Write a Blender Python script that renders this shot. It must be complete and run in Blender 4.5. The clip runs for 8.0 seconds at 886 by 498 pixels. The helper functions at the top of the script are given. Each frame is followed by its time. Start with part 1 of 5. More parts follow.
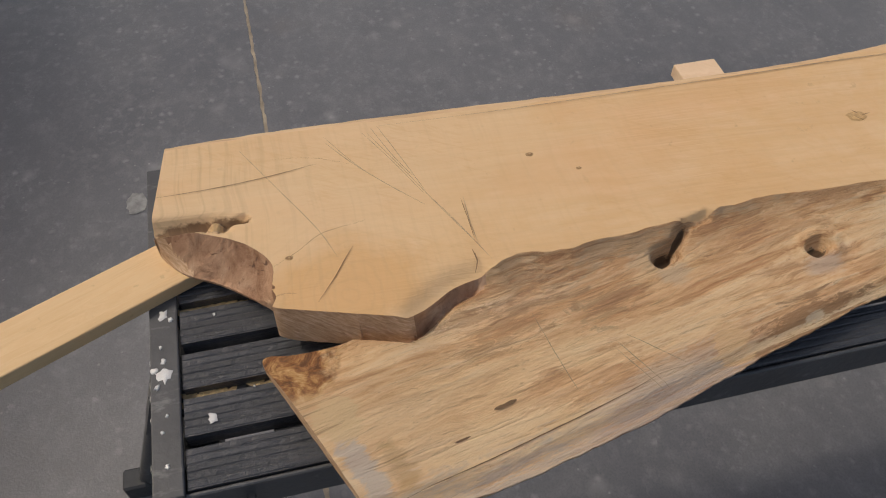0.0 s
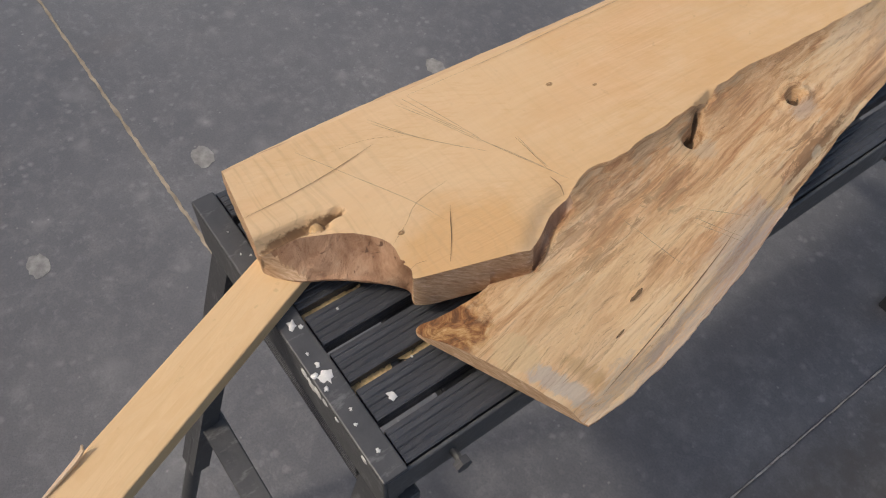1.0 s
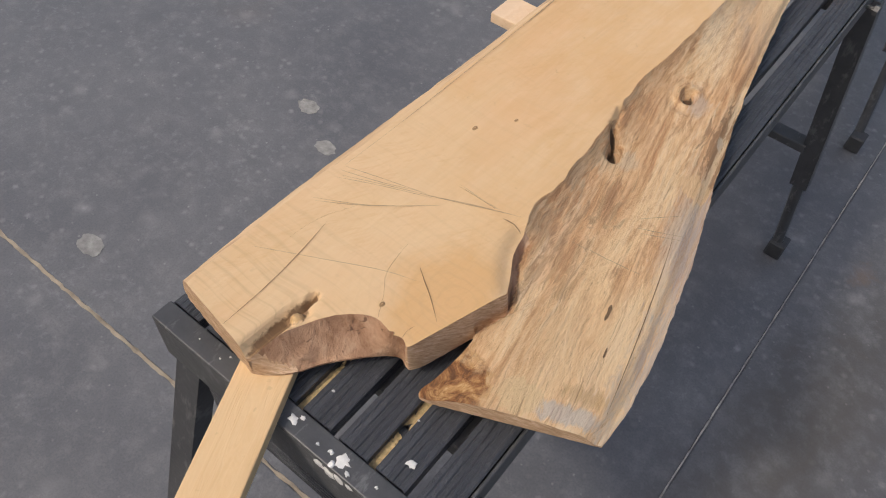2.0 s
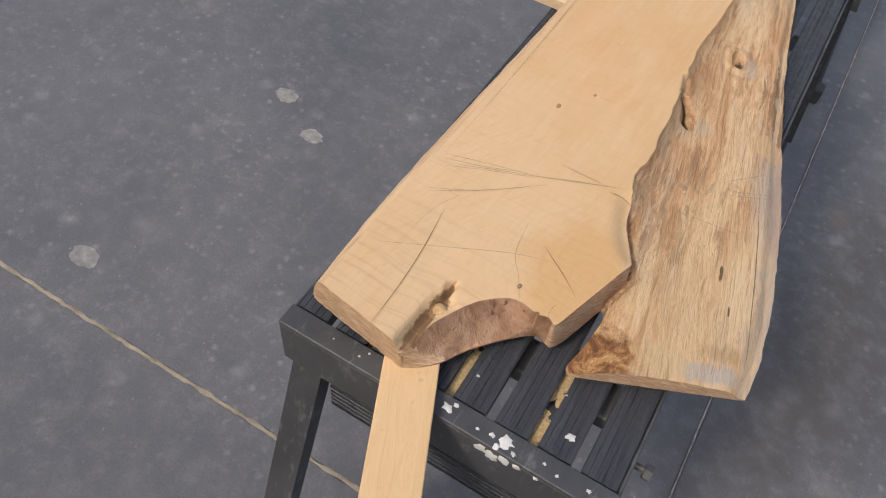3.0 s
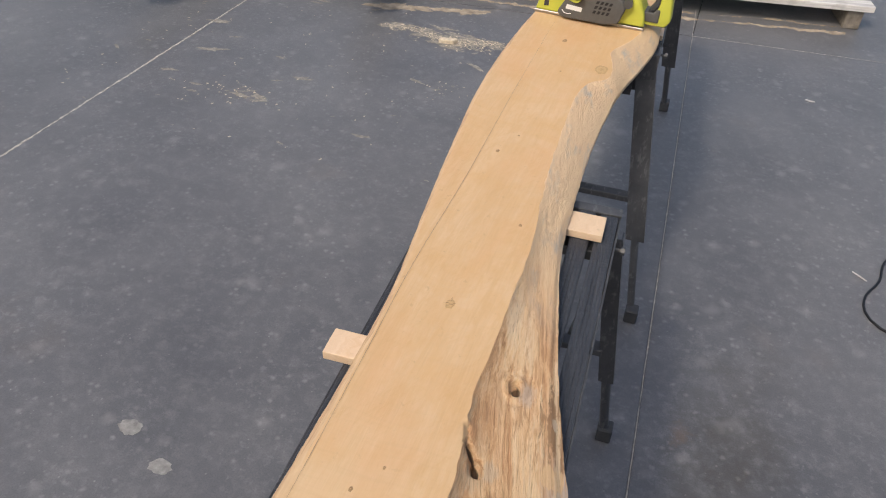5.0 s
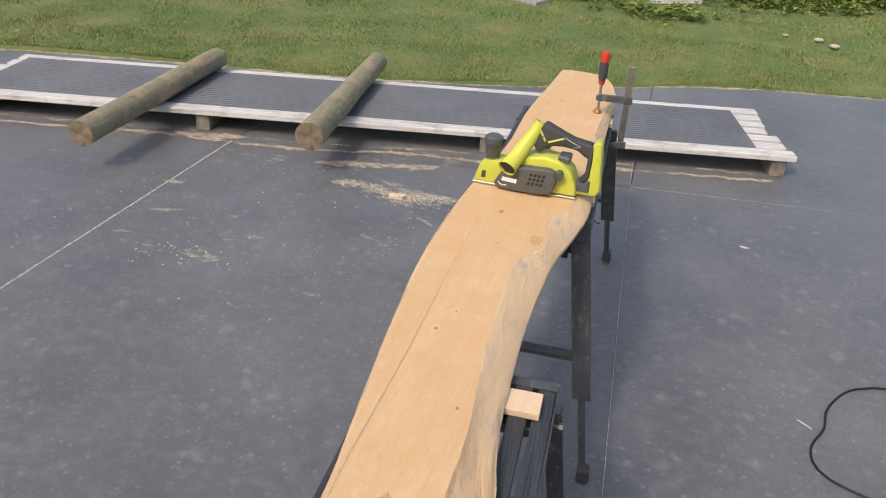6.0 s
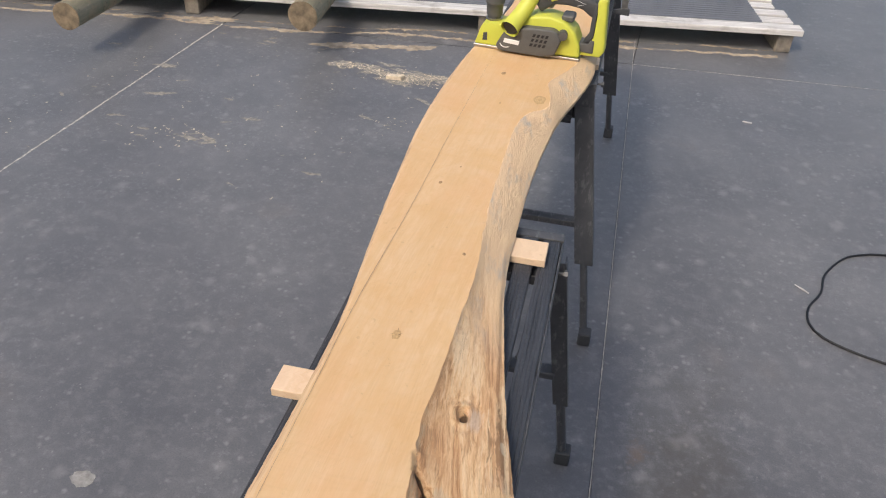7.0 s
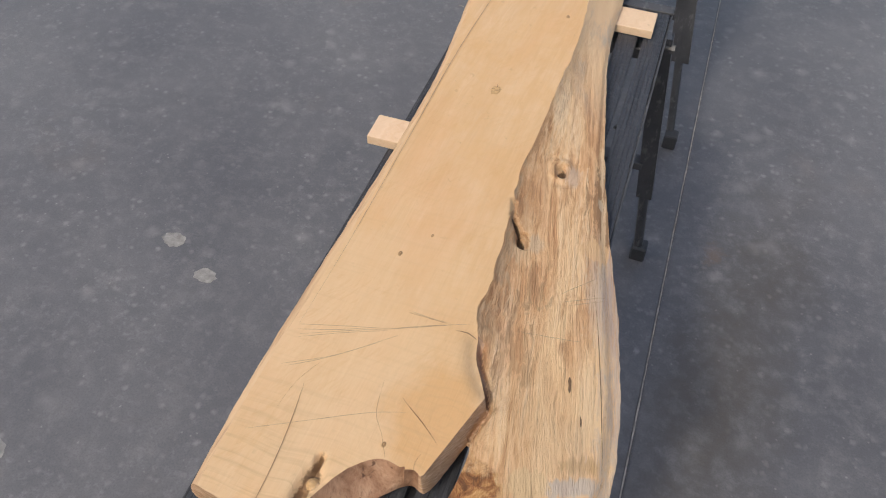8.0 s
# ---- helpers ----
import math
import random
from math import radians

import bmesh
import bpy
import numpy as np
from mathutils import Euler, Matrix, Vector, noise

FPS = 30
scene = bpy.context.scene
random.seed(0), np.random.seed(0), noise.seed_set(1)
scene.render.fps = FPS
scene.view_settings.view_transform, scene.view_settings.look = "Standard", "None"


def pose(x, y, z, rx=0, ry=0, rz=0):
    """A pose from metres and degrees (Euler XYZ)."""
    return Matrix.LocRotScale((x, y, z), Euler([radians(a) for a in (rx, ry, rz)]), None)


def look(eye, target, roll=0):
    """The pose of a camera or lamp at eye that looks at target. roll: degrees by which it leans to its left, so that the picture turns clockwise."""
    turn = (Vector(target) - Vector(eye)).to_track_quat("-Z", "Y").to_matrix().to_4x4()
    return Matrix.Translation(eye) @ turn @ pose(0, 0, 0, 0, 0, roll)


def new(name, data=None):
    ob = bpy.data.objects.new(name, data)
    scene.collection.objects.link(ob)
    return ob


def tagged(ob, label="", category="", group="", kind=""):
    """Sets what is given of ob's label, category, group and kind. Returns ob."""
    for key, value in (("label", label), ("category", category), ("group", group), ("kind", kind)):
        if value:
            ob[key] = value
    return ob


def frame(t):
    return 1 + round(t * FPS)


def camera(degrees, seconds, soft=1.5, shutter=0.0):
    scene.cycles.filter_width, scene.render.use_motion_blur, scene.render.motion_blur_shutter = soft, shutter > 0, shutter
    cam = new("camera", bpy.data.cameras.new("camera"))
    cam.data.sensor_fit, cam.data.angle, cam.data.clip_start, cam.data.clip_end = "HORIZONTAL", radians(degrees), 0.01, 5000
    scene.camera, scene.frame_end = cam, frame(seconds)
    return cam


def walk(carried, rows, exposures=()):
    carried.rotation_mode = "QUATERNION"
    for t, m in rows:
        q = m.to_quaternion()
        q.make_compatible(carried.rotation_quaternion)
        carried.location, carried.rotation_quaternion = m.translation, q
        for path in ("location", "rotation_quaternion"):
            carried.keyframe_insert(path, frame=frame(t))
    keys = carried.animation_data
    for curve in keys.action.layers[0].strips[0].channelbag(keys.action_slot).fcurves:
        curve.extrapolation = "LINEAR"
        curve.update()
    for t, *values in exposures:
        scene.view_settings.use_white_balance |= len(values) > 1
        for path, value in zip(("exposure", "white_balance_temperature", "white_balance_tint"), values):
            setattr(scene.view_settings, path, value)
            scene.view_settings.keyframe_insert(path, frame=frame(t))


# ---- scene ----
cam = camera(59.9, 8.0, 1.1)
PATH = [
    (0, (0.599, 0.16, 1.417), (-0.595, 0.437, -0.164), 2.8),
    (0.5, (0.515, 0.033, 1.422), (-0.602, 0.401, -0.196), 1.2),
    (1, (0.542, -0.111, 1.446), (-0.403, 0.578, -0.177), 3.9),
    (1.2, (0.573, -0.14, 1.464), (-0.362, 0.608, -0.138), 2.3),
    (2.3, (0.385, -0.203, 1.492), (-0.27, 0.792, -0.115), 6.4),
    (2.5, (0.345, -0.265, 1.49), (-0.268, 0.745, -0.124), 6.8),
    (3, (0.283, -0.303, 1.49), (-0.254, 0.741, -0.13), 8.2),
    (3.5, (0.281, -0.275, 1.523), (-0.218, 0.806, -0.084), 7.5),
    (4, (0.311, -0.247, 1.556), (-0.195, 0.889, -0.011), 6.2),
    (4.5, (0.321, -0.191, 1.62), (-0.184, 1.082, 0.162), 4.1),
    (5, (0.338, -0.135, 1.709), (-0.151, 1.342, 0.452), 3.1),
    (5.2, (0.346, -0.125, 1.737), (-0.143, 1.418, 0.563), 3.2),
    (6.3, (0.375, -0.09, 1.817), (-0.08, 1.61, 0.866), 2.8),
    (6.5, (0.376, -0.098, 1.802), (-0.07, 1.595, 0.835), 2.6),
    (7, (0.374, -0.145, 1.721), (-0.04, 1.412, 0.536), 2.5),
    (7.5, (0.356, -0.181, 1.661), (-0.073, 1.196, 0.276), 2.2),
    (8, (0.341, -0.218, 1.614), (-0.112, 1.007, 0.1), 2.3),
]
walk(cam, [(t, look(eye, target, roll)) for t, eye, target, roll in PATH],
     [(0.0, -0.1, 7300, 10), (1.0, 0.12, 7100, 10), (3.0, 0.25, 6850, 10), (4.5, 0.24, 6850, 10), (6.5, 0.45, 6850, 10), (8.0, 0.26, 6850, 10)])


# ---- light ----
world = bpy.data.worlds.new("hazy_sky")
scene.world = world
world.use_nodes = True
wn = world.node_tree.nodes
sky = wn.new("ShaderNodeTexSky")
sky.sky_type, sky.sun_disc = "NISHITA", False
SUN_EL, SUN_AZ = radians(49), radians(200)
sky.sun_elevation, sky.sun_rotation = SUN_EL, SUN_AZ
sky.air_density, sky.dust_density, sky.ozone_density = 1.0, 4.0, 1.0
world.node_tree.links.new(sky.outputs[0], wn["Background"].inputs[0])
wn["Background"].inputs[1].default_value = 0.15
sun = new("sun", bpy.data.lights.new("sun", "SUN"))
sun.data.energy, sun.data.angle, sun.data.color = 1.1, radians(5), (1.0, 0.95, 0.88)
sun.matrix_world = look((0, 0, 0), (-math.sin(SUN_AZ) * math.cos(SUN_EL), -math.cos(SUN_AZ) * math.cos(SUN_EL), -math.sin(SUN_EL)))

# ---- materials ----


class Nodes:
    """A small builder of node materials."""

    def __init__(self, name):
        self.mat = bpy.data.materials.new(name)
        self.mat.use_nodes = True
        self.tree = self.mat.node_tree
        self.bsdf = self.tree.nodes["Principled BSDF"]

    def add(self, kind, **values):
        node = self.tree.nodes.new("ShaderNode" + kind)
        for key, value in values.items():
            self.put(node.inputs[key], value)
        return node

    def put(self, socket, value):
        if isinstance(value, bpy.types.NodeSocket):
            self.tree.links.new(value, socket)
        else:
            socket.default_value = value

    def coords(self, scale=(1, 1, 1), turn=(0, 0, 0), kind="Object"):
        tex = self.add("TexCoord")
        turned = self.add("Mapping", Vector=tex.outputs[kind], Rotation=turn)
        return self.add("Mapping", Vector=turned.outputs[0], Scale=scale).outputs[0]

    def noise(self, vector, scale, detail=4.0, rough=0.55, distortion=0.0):
        node = self.add("TexNoise")
        for key, value in (("Vector", vector), ("Scale", scale), ("Detail", detail), ("Roughness", rough), ("Distortion", distortion)):
            self.put(node.inputs[key], value)
        return node.outputs[0]

    def ramp(self, value, *stops):
        node = self.add("ValToRGB")
        self.put(node.inputs[0], value)
        ramp = node.color_ramp
        while len(ramp.elements) < len(stops):
            ramp.elements.new(0.5)
        for element, (where, colour) in zip(ramp.elements, stops):
            element.position = where
            element.color = (*colour, 1) if isinstance(colour, tuple) else (colour, colour, colour, 1)
        return node.outputs[0]

    def mix(self, factor, a, b, blend="MIX"):
        node = self.add("Mix")
        node.data_type, node.blend_type = "RGBA", blend
        for socket, value in ((node.inputs[0], factor), (node.inputs[6], a), (node.inputs[7], b)):
            self.put(socket, (*value, 1) if isinstance(value, tuple) and len(value) == 3 else value)
        return node.outputs[2]

    def maths(self, operation, a, b=0.0):
        node = self.add("Math")
        node.operation = operation
        self.put(node.inputs[0], a)
        self.put(node.inputs[1], b)
        return node.outputs[0]

    def blob(self, v, centre, size, turn, ragged, wobble=0.8, soft=0.25):
        """A patch of its own outline: an ellipse with a ragged border; centre and half sizes in metres."""
        moved = self.add("Mapping", Vector=v, Location=(-centre[0], -centre[1], 0)).outputs[0]
        turned = self.add("Mapping", Vector=moved, Rotation=(0, 0, radians(turn))).outputs[0]
        flat = self.add("Mapping", Vector=turned, Scale=(1 / size[0], 1 / size[1], 0)).outputs[0]
        far = self.add("VectorMath")
        far.operation = "LENGTH"
        self.put(far.inputs[0], flat)
        reach = self.maths("ADD", far.outputs["Value"], self.maths("MULTIPLY", self.maths("SUBTRACT", ragged, 0.5), wobble * 5))
        return self.ramp(self.maths("MULTIPLY", reach, 0.5), (0.5 - soft / 2, 1.0), (0.5 + soft / 2, 0.0))

    def done(self, colour, rough=0.6, height=None, depth=0.001, metal=0.0, specular=0.5):
        self.put(self.bsdf.inputs["Base Color"], (*colour, 1) if isinstance(colour, tuple) and len(colour) == 3 else colour)
        self.put(self.bsdf.inputs["Roughness"], rough)
        self.put(self.bsdf.inputs["Metallic"], metal)
        self.put(self.bsdf.inputs["Specular IOR Level"], specular)
        if height is not None:
            bump = self.add("Bump")
            bump.inputs["Distance"].default_value = depth
            self.put(bump.inputs["Height"], height)
            self.put(self.bsdf.inputs["Normal"], bump.outputs[0])
        return self.mat


def plain(name, colour, rough=0.5, metal=0.0, vary=0.25, scale=30.0, depth=0.0004):
    """A material with slight blotches and a fine grain."""
    n = Nodes(name)
    v = n.coords()
    a, b = n.noise(v, scale), n.noise(v, scale * 9, 3)
    dark = tuple(c * (1 - vary) for c in colour)
    col = n.mix(n.ramp(a, (0.3, 0.0), (0.7, 1.0)), dark, colour)
    return n.done(col, n.ramp(b, (0.2, max(rough - 0.1, 0.05)), (0.8, min(rough + 0.12, 1.0))), b, depth, metal)


def wood_planed(name, pale, dark, orange, knots=True):
    """Freshly planed timber: long grain, faint cutter marks across, warmer round the crotch."""
    n = Nodes(name)
    v = n.coords()
    bent = n.mix(0.05, v, n.add("TexNoise", Scale=3.0, Detail=2.0).outputs[1], "ADD")
    long = n.add("Mapping", Vector=bent, Scale=(26, 1.6, 10)).outputs[0]
    fine = n.add("Mapping", Vector=bent, Scale=(300, 12, 60)).outputs[0]
    g1 = n.noise(long, 1.5, 6, 0.62, 0.9)
    g2 = n.noise(fine, 1.0, 3, 0.6, 0.2)
    cloud = n.noise(v, 7.5, 7, 0.66, 0.6)
    specks = n.noise(v, 75, 3, 0.6)
    col = n.mix(n.ramp(g1, (0.34, 0.0), (0.66, 1.0)), dark, pale)
    col = n.mix(n.ramp(cloud, (0.36, 0.0), (0.66, 0.85)), col, orange)
    col = n.mix(n.ramp(g2, (0.3, 0.09), (0.55, 0.0)), col, tuple(c * 0.55 for c in dark))
    col = n.mix(n.ramp(specks, (0.66, 0.0), (0.74, 0.35)), col, tuple(c * 0.6 for c in dark))
    figure = n.noise(n.add("Mapping", Vector=bent, Scale=(70, 14, 30)).outputs[0], 1.0, 6, 0.7, 1.2)
    col = n.mix(n.ramp(figure, (0.45, 0.0), (0.64, 0.32)), col, tuple(c * f for c, f in zip(dark, (0.93, 0.84, 0.72))))
    flush = n.noise(n.add("Mapping", Vector=bent, Scale=(9, 3, 9)).outputs[0], 1.0, 3, 0.55)
    col = n.mix(n.ramp(flush, (0.50, 0.0), (0.66, 0.35)), col, (0.70, 0.405, 0.205) if knots else col)
    height = g2
    if knots:
        apart = n.add("SeparateXYZ")
        n.put(apart.inputs[0], v)
        spot = n.add("VectorMath")
        spot.operation = "DISTANCE"
        n.put(spot.inputs[0], v)
        spot.inputs[1].default_value = (0.207, 0.168, 0.85)
        wob = n.maths("ADD", spot.outputs["Value"], n.maths("MULTIPLY", n.noise(v, 14, 3), 0.05))
        near = n.blob(v, (0.198, 0.160), (0.049, 0.072), -8, n.noise(v, 24, 5, 0.6), 0.25, 0.3)
        col = n.mix(n.maths("MULTIPLY", near, 0.6), col, tuple(c * f for c, f in zip(orange, (0.99, 0.93, 0.82))))
        bright = n.blob(v, (0.10, 0.14), (0.15, 0.24), -20, n.noise(v, 9, 6, 0.62), 0.5, 0.7)
        col = n.mix(n.maths("MULTIPLY", n.maths("MULTIPLY", bright, n.maths("SUBTRACT", 1.0, near)), 0.45), col, (0.765, 0.575, 0.36))
        for centre, size, turn, tone in (((0.1015, 0.028), (0.0066, 0.034), 0, (0.215, 0.13, 0.072)), ((0.104, 0.054), (0.0088, 0.013), 0, (0.215, 0.13, 0.072)), ((0.1030, 0.068), (0.0042, 0.016), 0, (0.20, 0.12, 0.065)), ((0.1065, 0.0515), (0.0058, 0.007), 0, (0.70, 0.50, 0.29))):
            col = n.mix(n.maths("MULTIPLY", n.blob(v, centre, size, turn, n.noise(v, 150, 4, 0.6), 0.2, 0.12), 0.97), col, tone)
        growth = n.noise(n.add("Mapping", Vector=bent, Scale=(5.5, 1.3, 2)).outputs[0], 1.6, 2, 0.5, 0.6)
        lines = n.maths("ABSOLUTE", n.maths("SUBTRACT", n.maths("FRACT", n.maths("MULTIPLY", growth, 22.0)), 0.5))
        col = n.mix(n.maths("MULTIPLY", n.ramp(lines, (0.0, 0.08), (0.12, 0.0)), n.ramp(cloud, (0.42, 0.0), (0.62, 0.8))), col, tuple(c * 0.72 for c in dark))
        feather = n.noise(n.add("Mapping", Vector=n.add("Mapping", Vector=bent, Rotation=(0, 0, radians(28))).outputs[0], Scale=(190, 34, 60)).outputs[0], 1.0, 5, 0.7, 0.8)
        col = n.mix(n.maths("MULTIPLY", n.ramp(feather, (0.50, 0.0), (0.62, 0.28)), n.ramp(n.noise(v, 11, 3), (0.45, 0.1), (0.6, 0.9))), col, tuple(c * f for c, f in zip(dark, (0.90, 0.80, 0.66))))
        rings = n.maths("SINE", n.maths("MULTIPLY", wob, 480.0))
        col = n.mix(n.maths("MULTIPLY", n.ramp(wob, (0.06, 0.6), (0.17, 0.0)), n.ramp(rings, (0.55, 0.0), (1.0, 0.14))), col, tuple(c * 0.6 for c in dark))
        saw = n.noise(n.add("Mapping", Vector=bent, Scale=(7, 150, 7)).outputs[0], 1.0, 3, 0.6)
        fade = n.ramp(apart.outputs[1], (0.04, 0.7), (0.16, 0.25), (0.6, 0.08))
        col = n.mix(n.maths("MULTIPLY", fade, n.ramp(saw, (0.5, 0.0), (0.66, 0.5))), col, tuple(c * 0.68 for c in dark))
        height = n.maths("ADD", n.maths("MULTIPLY", n.maths("MULTIPLY", saw, fade), 0.9), g2)
    return n.done(col, n.ramp(cloud, (0.3, 0.5), (0.7, 0.68)), height, 0.0006, specular=0.3)


def wood_live():
    """Weathered wood under the bark: crisp fibres of straw, brown and rust, blue-grey towards the rim, stains with
    shapes of their own, shade painted into the knot holes.
    """
    n = Nodes("live_edge_wood")
    v = n.coords()
    swirl = n.mix(0.02, v, n.add("TexNoise", Scale=8.0, Detail=3.0).outputs[1], "ADD")
    turned = n.add("Mapping", Vector=swirl, Rotation=(0, 0, radians(-14))).outputs[0]
    thin = n.noise(n.add("Mapping", Vector=turned, Scale=(480, 9, 480)).outputs[0], 1.0, 6, 0.74, 0.2)
    mid = n.noise(n.add("Mapping", Vector=turned, Scale=(170, 6, 170)).outputs[0], 1.0, 8, 0.76, 0.3)
    broad = n.noise(n.add("Mapping", Vector=turned, Scale=(48, 3.6, 48)).outputs[0], 1.0, 9, 0.72, 0.4)
    torn = n.noise(n.add("Mapping", Vector=turned, Scale=(85, 17, 85)).outputs[0], 1.0, 9, 0.74, 0.7)
    patch = n.noise(n.add("Mapping", Vector=turned, Scale=(26, 7, 26)).outputs[0], 1.0, 5, 0.6, 0.3)
    apart = n.add("SeparateXYZ")
    n.put(apart.inputs[0], v)
    x, y = apart.outputs[0], apart.outputs[1]
    across = n.maths("ADD", x, n.maths("MULTIPLY", y, 0.27))
    ragged = n.maths("ADD", across, n.maths("MULTIPLY", n.maths("SUBTRACT", torn, 0.5), 0.14))
    far = n.ramp(y, (0.72, 0.0), (1.0, 1.0))
    near = n.maths("SUBTRACT", 1.0, far)
    col = n.ramp(broad, (0.36, (0.55, 0.275, 0.13)), (0.44, (0.76, 0.475, 0.25)), (0.52, (0.87, 0.615, 0.355)), (0.64, (0.91, 0.70, 0.46)))
    straw = n.blob(v, (0.33, 0.27), (0.055, 0.17), -14, torn, 0.7, 0.4)
    col = n.mix(n.maths("MULTIPLY", straw, 0.5), col, (0.91, 0.65, 0.37))
    # brown weathering along the planed edge and in the middle
    hollow = n.maths("MULTIPLY", n.ramp(ragged, (0.30, 1.0), (0.335, 0.0)), n.ramp(y, (0.26, 0.0), (0.34, 1.0), (0.8, 0.8), (1.0, 0.0)))
    col = n.mix(n.maths("MULTIPLY", hollow, 0.85), col, n.ramp(mid, (0.38, (0.33, 0.20, 0.115)), (0.5, (0.52, 0.35, 0.215)), (0.64, (0.70, 0.51, 0.33))))
    rusty = n.maths("MULTIPLY", n.ramp(n.maths("ADD", n.maths("MULTIPLY", patch, 0.5), n.maths("MULTIPLY", torn, 0.5)), (0.475, 0.0), (0.525, 0.8)), n.ramp(y, (0.22, 0.25), (0.40, 1.0), (0.75, 0.9), (0.95, 0.15)))
    col = n.mix(rusty, col, n.ramp(mid, (0.4, (0.46, 0.22, 0.105)), (0.5, (0.66, 0.37, 0.185)), (0.6, (0.80, 0.54, 0.31))))
    col = n.mix(n.maths("MULTIPLY", far, 0.85), col, n.ramp(patch, (0.54, (0.80, 0.58, 0.36)), (0.60, (0.70, 0.53, 0.36)), (0.70, (0.50, 0.445, 0.39))))
    # blue-grey bloom on the rim
    rim = n.maths("MULTIPLY", n.ramp(ragged, (0.425, 0.0), (0.455, 0.6)), n.maths("MULTIPLY", near, n.ramp(y, (0.5, 1.0), (0.56, 0.1))))
    col = n.mix(n.maths("MULTIPLY", rim, n.ramp(mid, (0.42, 0.1), (0.52, 1.0))), col, (0.50, 0.46, 0.43))
    for centre, size, turn, wobble, soft, share, tone in (
            ((0.324, 0.448), (0.021, 0.075), -14, 0.8, 0.4, 0.5, (0.42, 0.36, 0.33)),
            ((0.287, 0.588), (0.019, 0.072), -14, 0.9, 0.08, 0.85, (0.37, 0.205, 0.105)),
            ((0.298, 0.506), (0.019, 0.021), -14, 0.5, 0.06, 0.8, (0.78, 0.53, 0.29)),
            ((0.282, 0.597), (0.004, 0.012), -20, 0.6, 0.1, 0.9, (0.70, 0.57, 0.40)),
            ((0.241, 0.402), (0.012, 0.032), -14, 2.2, 0.3, 0.5, (0.33, 0.19, 0.10)),
            ((0.243, 0.300), (0.022, 0.040), -14, 2.2, 0.25, 0.55, (0.44, 0.24, 0.12)),
            ((0.228, 0.632), (0.012, 0.020), -14, 0.5, 0.3, 0.6, (0.66, 0.54, 0.43)),
            ((0.218, 0.478), (0.010, 0.016), -14, 0.7, 0.3, 0.55, (0.66, 0.53, 0.38)),
            ((0.358, 0.160), (0.030, 0.0105), -30, 0.7, 0.2, 0.6, (0.56, 0.53, 0.51)),
            ((0.313, 0.143), (0.021, 0.018), -30, 0.5, 0.08, 0.9, (0.80, 0.58, 0.33)),
            ((0.362, 0.190), (0.020, 0.010), -30, 1.0, 0.3, 0.45, (0.45, 0.26, 0.11))):
        col = n.mix(n.maths("MULTIPLY", n.blob(v, centre, size, turn, torn, wobble, soft), share), col, tone)
    # pale fibres left standing in the bark remnants
    pale = n.maths("MULTIPLY", n.blob(v, (0.287, 0.588), (0.03, 0.09), -14, torn, 0.6, 0.2), n.ramp(broad, (0.55, 0.0), (0.57, 0.9)))
    col = n.mix(pale, col, (0.76, 0.57, 0.36))
    calm = n.maths("SUBTRACT", 1.0, n.maths("MULTIPLY", far, 0.9))
    col = n.mix(n.maths("MULTIPLY", calm, n.ramp(mid, (0.36, 0.5), (0.42, 0.0))), col, (0.34, 0.18, 0.085))
    col = n.mix(n.maths("MULTIPLY", calm, n.ramp(thin, (0.36, 0.5), (0.43, 0.0))), col, (0.40, 0.235, 0.13))
    col = n.mix(n.ramp(thin, (0.57, 0.0), (0.66, 0.3)), col, (0.87, 0.68, 0.45))
    # shade down the throats of the knot holes, painted into the colour
    for centre, size, turn in (((0.211, 0.635), (0.0065, 0.0105), -14), ((0.198, 0.475), (0.0058, 0.0105), -25), ((0.185, 0.492), (0.0032, 0.012), -45)):
        col = n.mix(n.maths("MULTIPLY", n.blob(v, centre, size, turn, torn, 0.35, 0.12), 0.9), col, (0.085, 0.05, 0.03))
    tip = n.maths("ADD", n.maths("ADD", y, n.maths("MULTIPLY", n.maths("SUBTRACT", x, 0.24), 0.4)), n.maths("MULTIPLY", n.maths("SUBTRACT", n.noise(v, 55, 5, 0.65), 0.5), 0.07))
    tip = n.maths("MULTIPLY", n.ramp(tip, (0.150, 1.0), (0.164, 0.0)), n.ramp(x, (0.284, 1.0), (0.300, 0.0)))
    tip = n.maths("MULTIPLY", tip, n.ramp(x, (0.225, 0.0), (0.234, 1.0)))
    resin = n.ramp(n.noise(v, 46, 8, 0.72, 0.8), (0.38, (0.12, 0.042, 0.018)), (0.46, (0.33, 0.13, 0.045)), (0.54, (0.60, 0.33, 0.13)), (0.62, (0.78, 0.55, 0.29)))
    col = n.mix(n.maths("MULTIPLY", tip, 0.9), col, resin)
    relief = n.maths("ADD", n.maths("ADD", thin, n.maths("MULTIPLY", mid, 1.4)), n.maths("ADD", n.maths("MULTIPLY", broad, 1.6), n.maths("MULTIPLY", torn, 0.8)))
    return n.done(col, 0.7, relief, 0.0026, specular=0.28)


